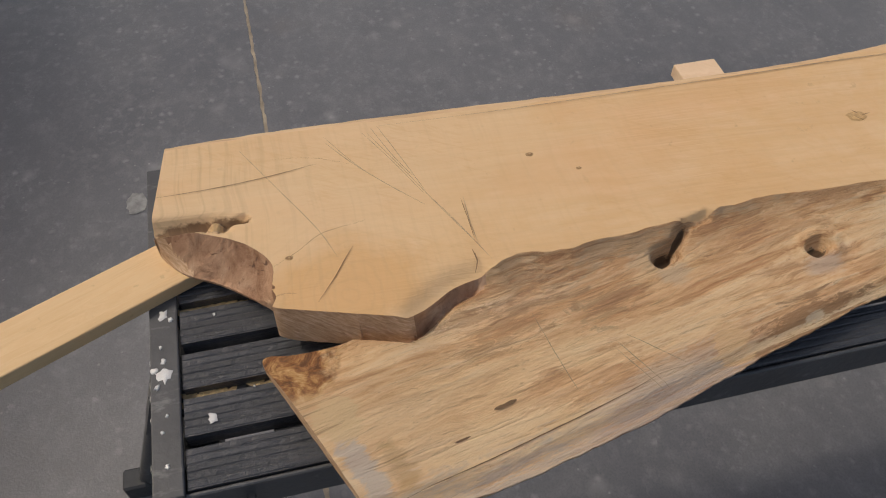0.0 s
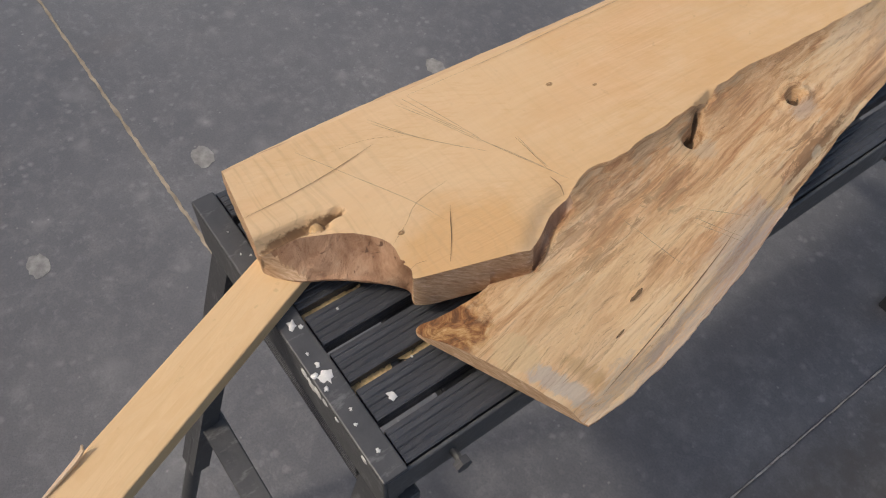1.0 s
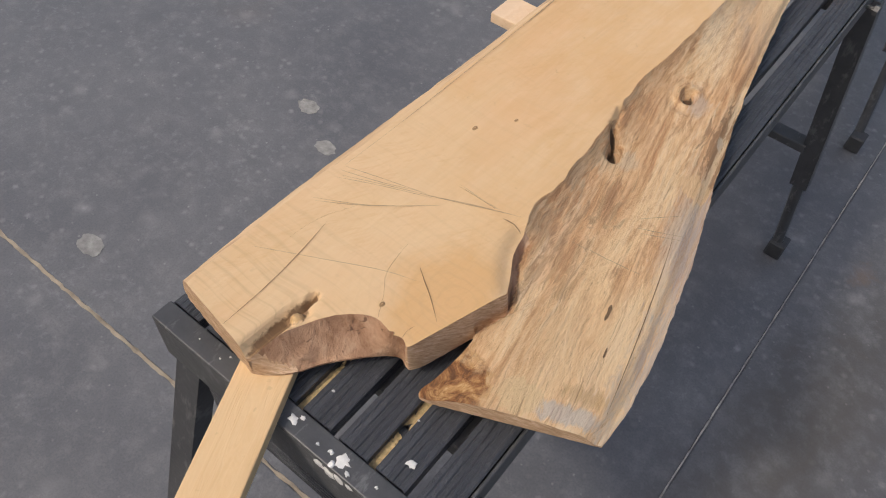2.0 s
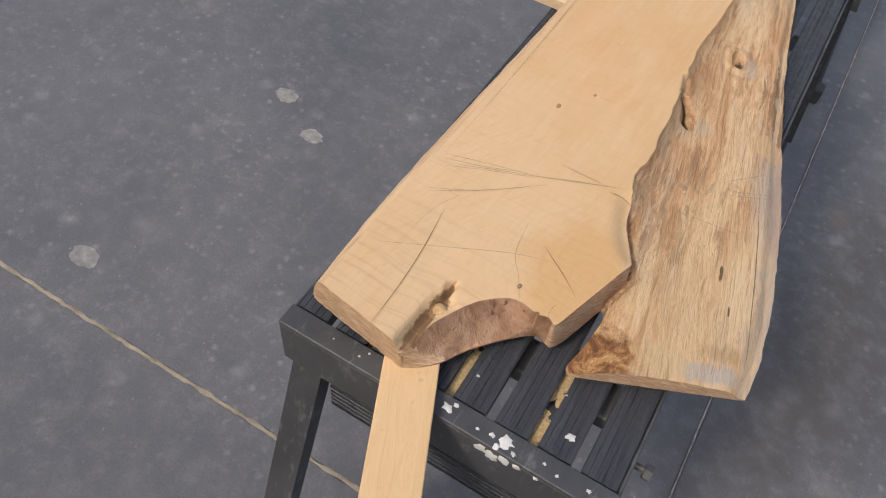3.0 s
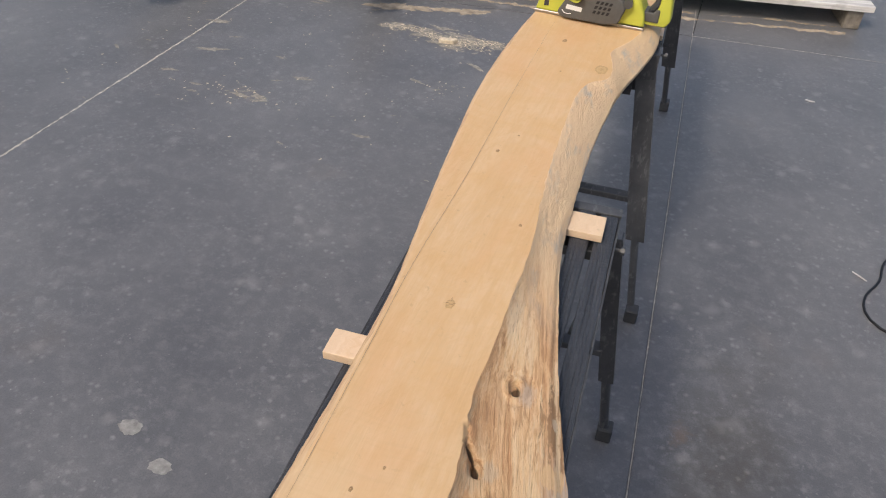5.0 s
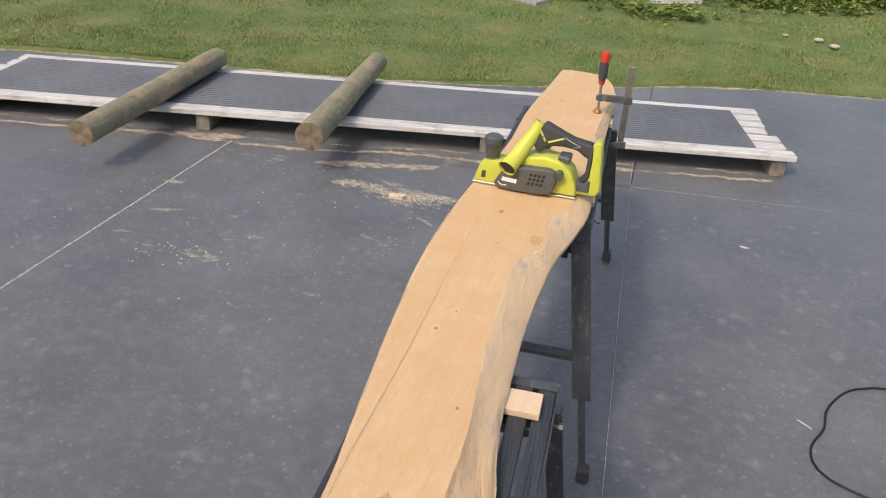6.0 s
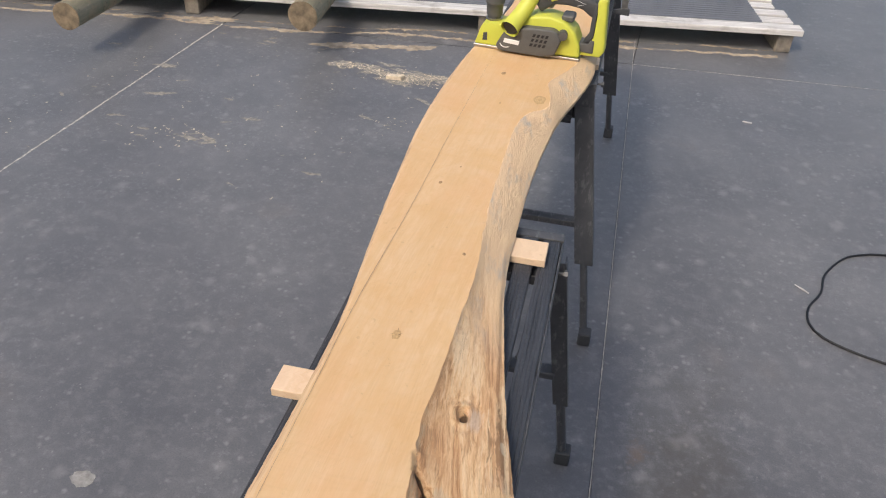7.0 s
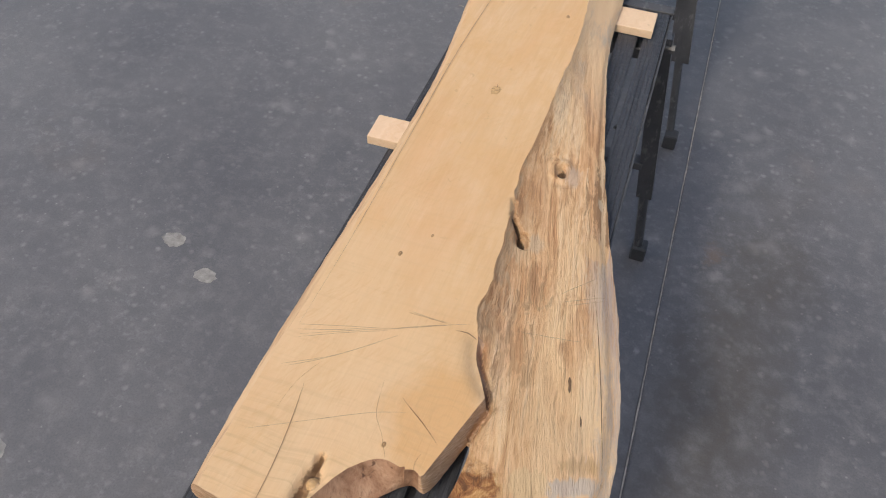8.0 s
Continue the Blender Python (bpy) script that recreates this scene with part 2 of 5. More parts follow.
def wood_bark():
    """Torn rosy-brown wood in the crotch and along the bark side, with a few dark creases."""
    n = Nodes("torn_inner_bark")
    plain_v = n.coords()
    v = n.coords((42, 13, 30), (0, 0, radians(-48)))
    a, b = n.noise(v, 1.2, 7, 0.66, 0.5), n.noise(plain_v, 130, 4)
    fine = n.noise(n.coords((170, 26, 120), (0, 0, radians(-48))), 1.0, 5, 0.7, 0.3)
    col = n.ramp(a, (0.30, (0.27, 0.14, 0.08)), (0.44, (0.40, 0.23, 0.14)), (0.56, (0.51, 0.315, 0.20)), (0.7, (0.60, 0.41, 0.28)))
    col = n.mix(n.ramp(fine, (0.36, 0.55), (0.45, 0.0)), col, (0.27, 0.14, 0.085))
    crease = n.noise(n.coords((60, 12, 60), (0, 0, radians(-40))), 1.0, 4, 0.6, 1.2)
    col = n.mix(n.ramp(crease, (0.30, 0.85), (0.36, 0.0)), col, (0.13, 0.07, 0.045))
    return n.done(col, 0.72, n.maths("ADD", n.maths("MULTIPLY", a, 1.5), n.maths("MULTIPLY", n.maths("ADD", b, fine), 0.4)), 0.003, specular=0.28)


def wood_side():
    """Smooth sapwood under the bark: pale straw with mauve-brown streaks along the slab."""
    n = Nodes("sapwood_side")
    v = n.coords()
    a = n.noise(n.coords((60, 5, 60)), 1.0, 7, 0.68, 0.4)
    b = n.noise(n.coords((260, 12, 260)), 1.0, 5, 0.7)
    low = n.add("SeparateXYZ")
    n.put(low.inputs[0], v)
    col = n.ramp(a, (0.36, (0.54, 0.355, 0.215)), (0.5, (0.66, 0.455, 0.265)), (0.64, (0.72, 0.515, 0.31)))
    bark = n.ramp(n.maths("ADD", low.outputs[2], n.maths("MULTIPLY", n.maths("SUBTRACT", a, 0.5), 0.03)), (0.826, 0.75), (0.838, 0.0))
    col = n.mix(bark, col, (0.40, 0.26, 0.21))
    col = n.mix(n.ramp(b, (0.36, 0.5), (0.44, 0.0)), col, (0.40, 0.24, 0.15))
    return n.done(col, 0.7, n.maths("ADD", a, b), 0.0015, specular=0.3)


def wood_sawn():
    """Rough chainsawn end grain with slanting saw marks."""
    n = Nodes("sawn_end_grain")
    v = n.coords((60, 60, 330), (radians(28), 0, 0))
    a, b = n.noise(v, 1.2, 4, 0.65, 0.8), n.noise(n.coords(), 30, 4)
    col = n.ramp(a, (0.3, (0.44, 0.26, 0.15)), (0.5, (0.63, 0.42, 0.26)), (0.68, (0.80, 0.60, 0.42)))
    col = n.mix(n.ramp(b, (0.4, 0.0), (0.75, 0.6)), col, (0.47, 0.30, 0.18))
    return n.done(col, 0.8, a, 0.002, specular=0.2)


def concrete():
    """Dark sealed concrete: soft clouds, pale scuffs, many white specks and splashes."""
    n = Nodes("dark_concrete")
    v = n.coords()
    cloud = n.noise(v, 1.3, 5, 0.62, 0.3)
    mid = n.noise(v, 16, 7, 0.70, 0.2)
    fine = n.noise(v, 210, 4, 0.65)
    col = n.ramp(cloud, (0.34, (0.104, 0.105, 0.112)), (0.66, (0.166, 0.165, 0.170)))
    col = n.mix(n.ramp(mid, (0.48, 0.0), (0.72, 0.42)), col, (0.280, 0.274, 0.271))
    col = n.mix(n.ramp(mid, (0.30, 0.32), (0.45, 0.0)), col, (0.096, 0.097, 0.101))
    col = n.mix(n.ramp(fine, (0.36, 0.3), (0.55, 0.0)), col, (0.065, 0.064, 0.068))
    for scale, size, strength, share, tone in ((6, 0.17, 0.34, 0.62, (0.351, 0.343, 0.332)), (13, 0.24, 0.30, 0.60, (0.364, 0.356, 0.339)), (38, 0.26, 0.32, 0.62, (0.416, 0.406, 0.384)), (90, 0.22, 0.42, 0.78, (0.520, 0.495, 0.464))):
        warp = n.add("TexNoise", Vector=v, Scale=scale * 2.2, Detail=3.0).outputs[1]
        cell = n.add("TexVoronoi", Vector=n.mix(0.45 / scale, v, warp, "ADD"), Scale=float(scale))
        spot = n.ramp(cell.outputs[0], (size * 0.4, strength), (size * 1.5, 0.0))
        chosen = n.ramp(cell.outputs[1], (share, 0.0), (share + 0.12, 1.0))
        patchy = n.ramp(n.noise(v, 2.3, 3), (0.40, 0.3), (0.56, 1.0))
        col = n.mix(n.maths("MULTIPLY", n.maths("MULTIPLY", spot, chosen), patchy), col, tone)
    rust = n.ramp(n.noise(v, 1.7, 4, 0.6), (0.62, 0.0), (0.78, 0.22))
    col = n.mix(rust, col, (0.208, 0.152, 0.104))
    streak = n.noise(n.add("Mapping", Vector=n.add("Mapping", Vector=v, Rotation=(0, 0, radians(38))).outputs[0], Scale=(1.2, 16, 1)).outputs[0], 1.0, 5, 0.65, 0.6)
    col = n.mix(n.ramp(streak, (0.60, 0.0), (0.74, 0.07)), col, (0.338, 0.330, 0.317))
    mottle = n.noise(v, 46, 6, 0.72, 0.3)
    col = n.mix(n.maths("MULTIPLY", n.ramp(mottle, (0.53, 0.0), (0.66, 0.3)), n.ramp(n.noise(v, 3.1, 4, 0.6), (0.40, 0.15), (0.60, 1.0))), col, (0.33, 0.33, 0.33))
    # long ragged patch, darker and browner, right of the joint
    brown_patch = n.blob(v, (0.64, 0.98), (0.12, 0.55), 6, n.noise(v, 4, 6, 0.66), 0.6, 0.8)
    col = n.mix(n.maths("MULTIPLY", brown_patch, n.ramp(mid, (0.35, 0.7), (0.6, 0.4))), col, (0.088, 0.073, 0.053))
    col = n.mix(n.maths("MULTIPLY", n.blob(v, (0.556, 1.37), (0.022, 0.03), 0, mid, 1.2, 0.6), 0.2), col, (0.312, 0.165, 0.061))
    return n.done(col, n.ramp(mid, (0.3, 0.33), (0.7, 0.52)), n.maths("ADD", fine, n.maths("MULTIPLY", mid, 0.6)), 0.0005, specular=0.7)


def weathered_board():
    n = Nodes("weathered_pale_board")
    v = n.coords((3, 60, 60))
    a, b = n.noise(v, 1.0, 5, 0.65, 0.4), n.noise(n.coords(), 8, 4)
    col = n.ramp(a, (0.3, (0.42, 0.40, 0.38)), (0.55, (0.64, 0.62, 0.59)), (0.75, (0.76, 0.74, 0.71)))
    col = n.mix(n.ramp(b, (0.55, 0.0), (0.75, 0.6)), col, (0.24, 0.22, 0.19))
    return n.done(col, 0.85, a, 0.003)


def pole_wood():
    n = Nodes("greenish_pole_wood")
    v = n.coords((26, 26, 2.2))
    a, b = n.noise(v, 1.2, 5, 0.65, 0.5), n.noise(n.coords(), 7, 4, 0.6)
    col = n.ramp(a, (0.3, (0.125, 0.11, 0.065)), (0.5, (0.235, 0.215, 0.135)), (0.7, (0.345, 0.31, 0.21)))
    col = n.mix(n.ramp(b, (0.46, 0.0), (0.56, 0.9)), col, (0.17, 0.195, 0.11))
    col = n.mix(n.ramp(n.noise(n.coords((3, 3, 3.2)), 2.0, 4), (0.50, 0.0), (0.56, 0.85)), col, (0.36, 0.265, 0.16))
    scar = n.noise(n.coords((9, 9, 5)), 2.2, 5, 0.7, 0.8)
    col = n.mix(n.ramp(scar, (0.60, 0.0), (0.66, 0.75)), col, (0.075, 0.06, 0.035))
    col = n.mix(n.ramp(scar, (0.34, 0.7), (0.41, 0.0)), col, (0.42, 0.37, 0.27))
    rnd = n.add("ObjectInfo").outputs["Random"]
    col = n.mix(n.maths("MULTIPLY", rnd, 0.35), col, (0.33, 0.27, 0.19))
    return n.done(col, 0.85, a, 0.006)


def turf():
    n = Nodes("turf")
    v = n.coords()
    a, b = n.noise(v, 1.1, 5, 0.6), n.noise(v, 14, 5, 0.7)
    col = n.ramp(a, (0.3, (0.10, 0.155, 0.04)), (0.5, (0.14, 0.19, 0.055)), (0.7, (0.25, 0.235, 0.09)))
    col = n.mix(n.ramp(b, (0.4, 0.3), (0.62, 0.0)), col, (0.10, 0.13, 0.04))
    return n.done(col, 0.9, b, 0.03)


def blades():
    n = Nodes("grass_blades")
    rnd = n.add("NewGeometry").outputs["Random Per Island"]
    v = n.coords()
    patch = n.noise(v, 1.3, 6, 0.66)
    col = n.ramp(rnd, (0.0, (0.10, 0.165, 0.04)), (0.5, (0.145, 0.215, 0.06)), (0.85, (0.20, 0.26, 0.085)), (1.0, (0.34, 0.32, 0.15)))
    col = n.mix(n.ramp(patch, (0.45, 0.0), (0.66, 0.65)), col, (0.34, 0.30, 0.12))
    return n.done(col, 0.65, specular=0.3)


def sheet_metal():
    n = Nodes("dark_coated_sheet")
    v = n.coords()
    a, b = n.noise(v, 3, 4), n.noise(v, 60, 4)
    col = n.ramp(a, (0.3, (0.095, 0.102, 0.12)), (0.7, (0.135, 0.143, 0.162)))
    col = n.mix(n.ramp(b, (0.6, 0.0), (0.8, 0.3)), col, (0.16, 0.16, 0.165))
    return n.done(col, 0.55, b, 0.0004)


def ribbed_black():
    n = Nodes("black_stained_decking")
    v = n.coords()
    a, b = n.noise(n.coords((70, 5, 70)), 1.2, 5, 0.65), n.noise(v, 55, 5, 0.7)
    col = n.ramp(a, (0.3, (0.030, 0.032, 0.037)), (0.7, (0.066, 0.070, 0.080)))
    col = n.mix(n.ramp(b, (0.58, 0.0), (0.74, 0.5)), col, (0.085, 0.088, 0.10))
    return n.done(col, n.ramp(b, (0.3, 0.28), (0.7, 0.6)), n.maths("ADD", n.maths("MULTIPLY", a, 1.6), b), 0.003, specular=0.55)


def black_paint(name="scuffed_black_paint"):
    n = Nodes(name)
    v = n.coords()
    a, b = n.noise(v, 14, 5, 0.65), n.noise(v, 120, 4, 0.6)
    col = n.ramp(a, (0.3, (0.046, 0.048, 0.052)), (0.7, (0.09, 0.092, 0.097)))
    col = n.mix(n.ramp(n.noise(n.coords((40, 14, 14)), 1.6, 5, 0.7), (0.55, 0.0), (0.66, 0.65)), col, (0.19, 0.19, 0.195))
    return n.done(col, n.ramp(a, (0.3, 0.34), (0.7, 0.55)), b, 0.0005, specular=0.5)


M_TOP = wood_planed("planed_slab_wood", (0.715, 0.51, 0.305), (0.655, 0.44, 0.24), (0.665, 0.425, 0.21))
M_BOARD = wood_planed("clean_pine_board", (0.77, 0.55, 0.31), (0.71, 0.485, 0.26), (0.75, 0.52, 0.29), False)
M_BLOCK = wood_planed("pale_pine_offcut", (0.80, 0.61, 0.43), (0.73, 0.54, 0.36), (0.78, 0.57, 0.38), False)
M_LIVE, M_BARK, M_SIDE, M_SAWN = wood_live(), wood_bark(), wood_side(), wood_sawn()
M_CONC, M_PALLET, M_POLE, M_TURF, M_BLADE = concrete(), weathered_board(), pole_wood(), turf(), blades()
M_SHEET, M_DECK, M_BLACK = sheet_metal(), ribbed_black(), black_paint()
M_SAND = plain("sandy_dust", (0.52, 0.43, 0.32), 0.95, vary=0.5, scale=18, depth=0.003)
M_JOINT = plain("grimy_joint_filler", (0.68, 0.64, 0.58), 0.95, vary=0.6, scale=40, depth=0.003)
M_EARTH = plain("dark_subsoil", (0.03, 0.03, 0.03), 0.95)
M_CHIP = plain("wood_shavings", (0.74, 0.63, 0.47), 0.8, vary=0.35, scale=40)
M_GOLD = plain("fresh_sawdust", (0.74, 0.55, 0.29), 0.9, vary=0.4, scale=300)
M_DARK = plain("dark_crack", (0.21, 0.125, 0.065), 0.9, vary=0.4, scale=60)
M_PENCIL = plain("pencil_graphite", (0.50, 0.375, 0.24), 0.7, vary=0.5, scale=200)
M_KNOT = plain("knot_wood", (0.57, 0.355, 0.17), 0.6, vary=0.45, scale=160)
M_KNOT_DEEP = plain("knot_core", (0.40, 0.235, 0.11), 0.7, vary=0.4, scale=200)
M_KNOT_RIM = plain("knot_rim", (0.60, 0.38, 0.17), 0.6, vary=0.3, scale=220)
M_KNOT_IN = plain("knot_heart", (0.66, 0.43, 0.205), 0.6, vary=0.3, scale=260)
M_WHITE = plain("white_paint_splash", (0.78, 0.78, 0.76), 0.55, vary=0.2, scale=120)
M_LIME = plain("lime_green_plastic", (0.60, 0.62, 0.085), 0.42, vary=0.08, scale=20, depth=0.0001)
M_GREY = plain("dark_grey_plastic", (0.105, 0.104, 0.10), 0.5, vary=0.15, scale=60)
M_RUBBER = plain("soft_grip_rubber", (0.06, 0.062, 0.065), 0.7, vary=0.2, scale=80)
M_STEEL = plain("brushed_steel", (0.55, 0.53, 0.50), 0.38, 1.0, vary=0.3, scale=50)
M_RED = plain("red_plastic", (0.62, 0.035, 0.022), 0.4, vary=0.1)
M_BRASS = plain("copper_toned_pad", (0.42, 0.19, 0.085), 0.5, 0.6)
M_PRINT = plain("white_print", (0.8, 0.8, 0.78), 0.5, vary=0.05)
M_CORD = plain("black_cable_sheath", (0.012, 0.012, 0.014), 0.45)


# ---- building helpers ----
def part(name, bm, material, parent=None, label="", smooth=None):
    """Links a bmesh as one mesh object under a thing or a part; the bmesh is in the parent's own space."""
    me = bpy.data.meshes.new(name)
    bm.normal_update()
    bm.to_mesh(me)
    bm.free()
    for m in material if isinstance(material, (list, tuple)) else [material]:
        me.materials.append(m)
    if smooth is not None:
        me.shade_smooth()
        me.set_sharp_from_angle(angle=radians(smooth))
    ob = new(name, me)
    ob.parent = parent
    return tagged(ob, label)


def thing(name, label, category, m=None, group="", kind=""):
    ob = new(name)
    ob.empty_display_size = 0.05
    if m is not None:
        ob.matrix_world = m
    return tagged(ob, label, category, group, kind)


def box(x0, x1, y0, y1, z0, z1, bevel=0.0, bm=None, m=None, segments=1):
    """A box between two corners, with bevelled edges, added to bm."""
    own = bmesh.new()
    bmesh.ops.create_cube(own, size=1)
    for v in own.verts:
        v.co = Vector((x0 if v.co.x < 0 else x1, y0 if v.co.y < 0 else y1, z0 if v.co.z < 0 else z1))
    if bevel:
        bmesh.ops.bevel(own, geom=own.edges[:], offset=bevel, segments=segments, affect="EDGES", profile=0.5)
    if m is not None:
        own.transform(m)
    return join(bm, own)


def join(bm, own):
    if bm is None:
        return own
    me = bpy.data.meshes.new("scrap")
    own.to_mesh(me)
    own.free()
    bm.from_mesh(me)
    bpy.data.meshes.remove(me)
    return bm


def tube(points, radius, sides=10, bm=None, close=True):
    """A round bar swept along points; radius is one number or one for each point."""
    own = bmesh.new()
    pts = [Vector(p) for p in points]
    radii = radius if isinstance(radius, (list, tuple)) else [radius] * len(pts)
    rings, side = [], None
    for i, p in enumerate(pts):
        way = (pts[min(i + 1, len(pts) - 1)] - pts[max(i - 1, 0)]).normalized()
        if side is None:
            side = way.orthogonal().normalized()
        side = (side - way * side.dot(way)).normalized()
        up = way.cross(side)
        rings.append([own.verts.new(p + radii[i] * (math.cos(a) * side + math.sin(a) * up)) for a in (2 * math.pi * k / sides for k in range(sides))])
    for a, b in zip(rings, rings[1:]):
        for k in range(sides):
            own.faces.new((a[k], a[(k + 1) % sides], b[(k + 1) % sides], b[k]))
    if close:
        own.faces.new(rings[0][::-1])
        own.faces.new(rings[-1])
    return join(bm, own)


def prism(outline, z0, z1, bevel=0.0, bm=None, m=None, segments=2):
    """A flat outline (x, y) raised from z0 to z1, with softened edges."""
    own = bmesh.new()
    low = [own.verts.new((x, y, z0)) for x, y in outline]
    high = [own.verts.new((x, y, z1)) for x, y in outline]
    own.faces.new(low[::-1])
    own.faces.new(high)
    for i in range(len(outline)):
        j = (i + 1) % len(outline)
        own.faces.new((low[i], low[j], high[j], high[i]))
    bmesh.ops.recalc_face_normals(own, faces=own.faces[:])
    if bevel:
        bmesh.ops.bevel(own, geom=own.edges[:], offset=bevel, segments=segments, affect="EDGES", profile=0.6)
    if m is not None:
        own.transform(m)
    return join(bm, own)


def beam(a, b, w, h, bevel=0.002, bm=None, up=(0, 0, 1)):
    """A rectangular bar of section w by h from a to b."""
    a, b = Vector(a), Vector(b)
    way = (b - a).normalized()
    side = way.cross(Vector(up)).normalized()
    top = side.cross(way)
    m = Matrix.Translation(a) @ Matrix((side, way, top)).transposed().to_4x4()
    return box(-w / 2, w / 2, 0, (b - a).length, -h / 2, h / 2, bevel, bm, m)


# ---- ground ----
def line_cross(a, b):
    """Meets x = a[0] + a[1] * y with y = b[0] + b[1] * x."""
    y = (b[0] + b[1] * a[0]) / (1 - b[1] * a[1])
    return a[0] + a[1] * y, y


bm = bmesh.new()
for x, y in ((-60, -60), (60, -60), (60, 90), (-60, 90)):
    bm.verts.new((x, y, -0.05))
bm.faces.new(bm.verts)
ground = tagged(part("ground", bm, M_EARTH), "dark soil under the yard", "ground", kind="structure")

floor = thing("floor", "dark grey concrete yard cut into large bays", "floor", kind="structure")
JOINTS_X = [(-9.2, -0.03), (-5.0, -0.02), (-2.145, -0.002), (0.511, -0.0508), (3.3, -0.05), (6.4, -0.05)]
JOINTS_Y = [(-7.0, 0.06), (-3.6, 0.06), (0.083, 0.062), (4.155, 0.102), (9.0, 0.2)]


def lawn_edge(x):
    """The far border of the concrete."""
    return 6.06 + 0.245 * x + 0.09 * math.sin(1.1 * x + 0.4) + 0.22 / (1 + math.exp(-(x - 0.2) * 4)) - 0.028 * max(x - 1.4, 0) ** 2


def concrete_bay(a, b, c, d, gap=0.002):
    """One bay of the yard between four joints, with eased arrises; the last row ends at the lawn."""
    own = bmesh.new()
    corners = [line_cross(q, r) for q, r in ((a, c), (b, c), (b, d), (a, d))]
    last = d is JOINTS_Y[-1]
    outline = [(x + gap * sx, y + gap * sy) for (x, y), (sx, sy) in zip(corners, ((1, 1), (-1, 1), (-1, -1), (1, -1)))]
    if last:
        (x0, _), (x1, _) = outline[:2]
        steps = [x1 + (x0 - x1) * k / 24 for k in range(25)]
        outline = outline[:2] + [(x, lawn_edge(x) + 0.02 * noise.noise((x * 5, 0, 3))) for x in steps]
    top = [own.verts.new((x, y, 0)) for x, y in outline]
    low = [own.verts.new((x, y, -0.045)) for x, y in outline]
    face = own.faces.new(top)
    for i in range(len(top)):
        j = (i + 1) % len(top)
        own.faces.new((top[j], top[i], low[i], low[j]))
    bmesh.ops.bevel(own, geom=list(face.edges), offset=0.003, segments=2, affect="EDGES")
    return own


for i in range(len(JOINTS_X) - 1):
    for k in range(len(JOINTS_Y) - 1):
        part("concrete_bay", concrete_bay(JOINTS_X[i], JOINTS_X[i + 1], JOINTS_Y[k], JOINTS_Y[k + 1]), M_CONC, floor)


def joint_strip(points, width, z=0.0005, seed=0):
    """Dirt lying in a joint: a ragged low ribbon."""
    own = bmesh.new()
    rows = []
    for i, (x, y) in enumerate(points):
        px, py = points[max(i - 1, 0)]
        qx, qy = points[min(i + 1, len(points) - 1)]
        way = Vector((qx - px, qy - py, 0)).normalized()
        side = Vector((-way.y, way.x, 0))
        w0 = width * (0.5 + 0.4 * noise.noise((x * 31, y * 31, seed)) + 0.3 * noise.noise((x * 83, y * 83, seed)))
        w1 = width * (0.5 + 0.4 * noise.noise((x * 31, y * 31, seed + 9)) + 0.3 * noise.noise((x * 83, y * 83, seed + 9)))
        rows.append([own.verts.new(Vector((x, y, z)) + side * s + Vector((0, 0, dz))) for s, dz in ((-w0, 0.0), (0, 0.0006), (w1, 0.0))])
    for a, b in zip(rows, rows[1:]):
        for k in range(2):
            own.faces.new((a[k], a[k + 1], b[k + 1], b[k]))
    return own


def along(a, b, step=0.012):
    n = max(2, int(math.dist(a, b) / step))
    return [(a[0] + (b[0] - a[0]) * k / n, a[1] + (b[1] - a[1]) * k / n) for k in range(n + 1)]


def on_x(line, y):
    return line[0] + line[1] * y, y


def on_y(line, x):
    return x, line[0] + line[1] * x


part("joint_filler", joint_strip(along(on_x(JOINTS_X[3], -1.5), on_x(JOINTS_X[3], 4.6)), 0.003, seed=1), M_JOINT, floor, "pale grit in a narrow joint")
part("joint_filler", joint_strip(along(on_x(JOINTS_X[2], -1.0), on_x(JOINTS_X[2], 3.9)), 0.0095, seed=2), M_JOINT, floor, "pale dust packed in a joint")
part("joint_filler", joint_strip(along(on_y(JOINTS_Y[2], -4.0), on_y(JOINTS_Y[2], 0.4)), 0.0085, seed=3), M_SAND, floor, "tan dust packed in a joint")
part("joint_filler", joint_strip(along(on_y(JOINTS_Y[3], 0.3), on_y(JOINTS_Y[3], 3.2)), 0.004, seed=4), M_JOINT, floor, "dark grit in a narrow joint")


def splat(points, rng, radius, z, lobes=9, grow=0.5):
    """A thin ragged patch round a place."""
    own = bmesh.new()
    for (x, y) in points:
        k = lobes + rng.randrange(5)
        turn = rng.random() * 6
        ring = []
        for i in range(k):
            a = turn + 2 * math.pi * i / k
            r = radius * (1 - grow + grow * 2 * rng.random() * 0.8)
            ring.append(own.verts.new((x + r * math.cos(a) * 1.4, y + r * math.sin(a), z)))
        own.faces.new(ring)
        z += 0.0006
    return own


# dried splashes of mortar on the concrete
M_SPLASH = plain("dried_mortar", (0.40, 0.39, 0.37), 0.9, vary=0.45, scale=45, depth=0.002)
rng = random.Random(4)
for x, y, r in ((-0.689, 0.75, 0.028), (-0.849, 0.143, 0.032), (-0.728, -0.292, 0.03), (-0.838, 0.824, 0.03)):
    tagged(part("mortar_splash", splat([(x, y)], rng, r * 0.85, 0.0015, 17, 0.16), M_SPLASH), "pale dried mortar splash on the concrete", "splash", "mortar splashes")

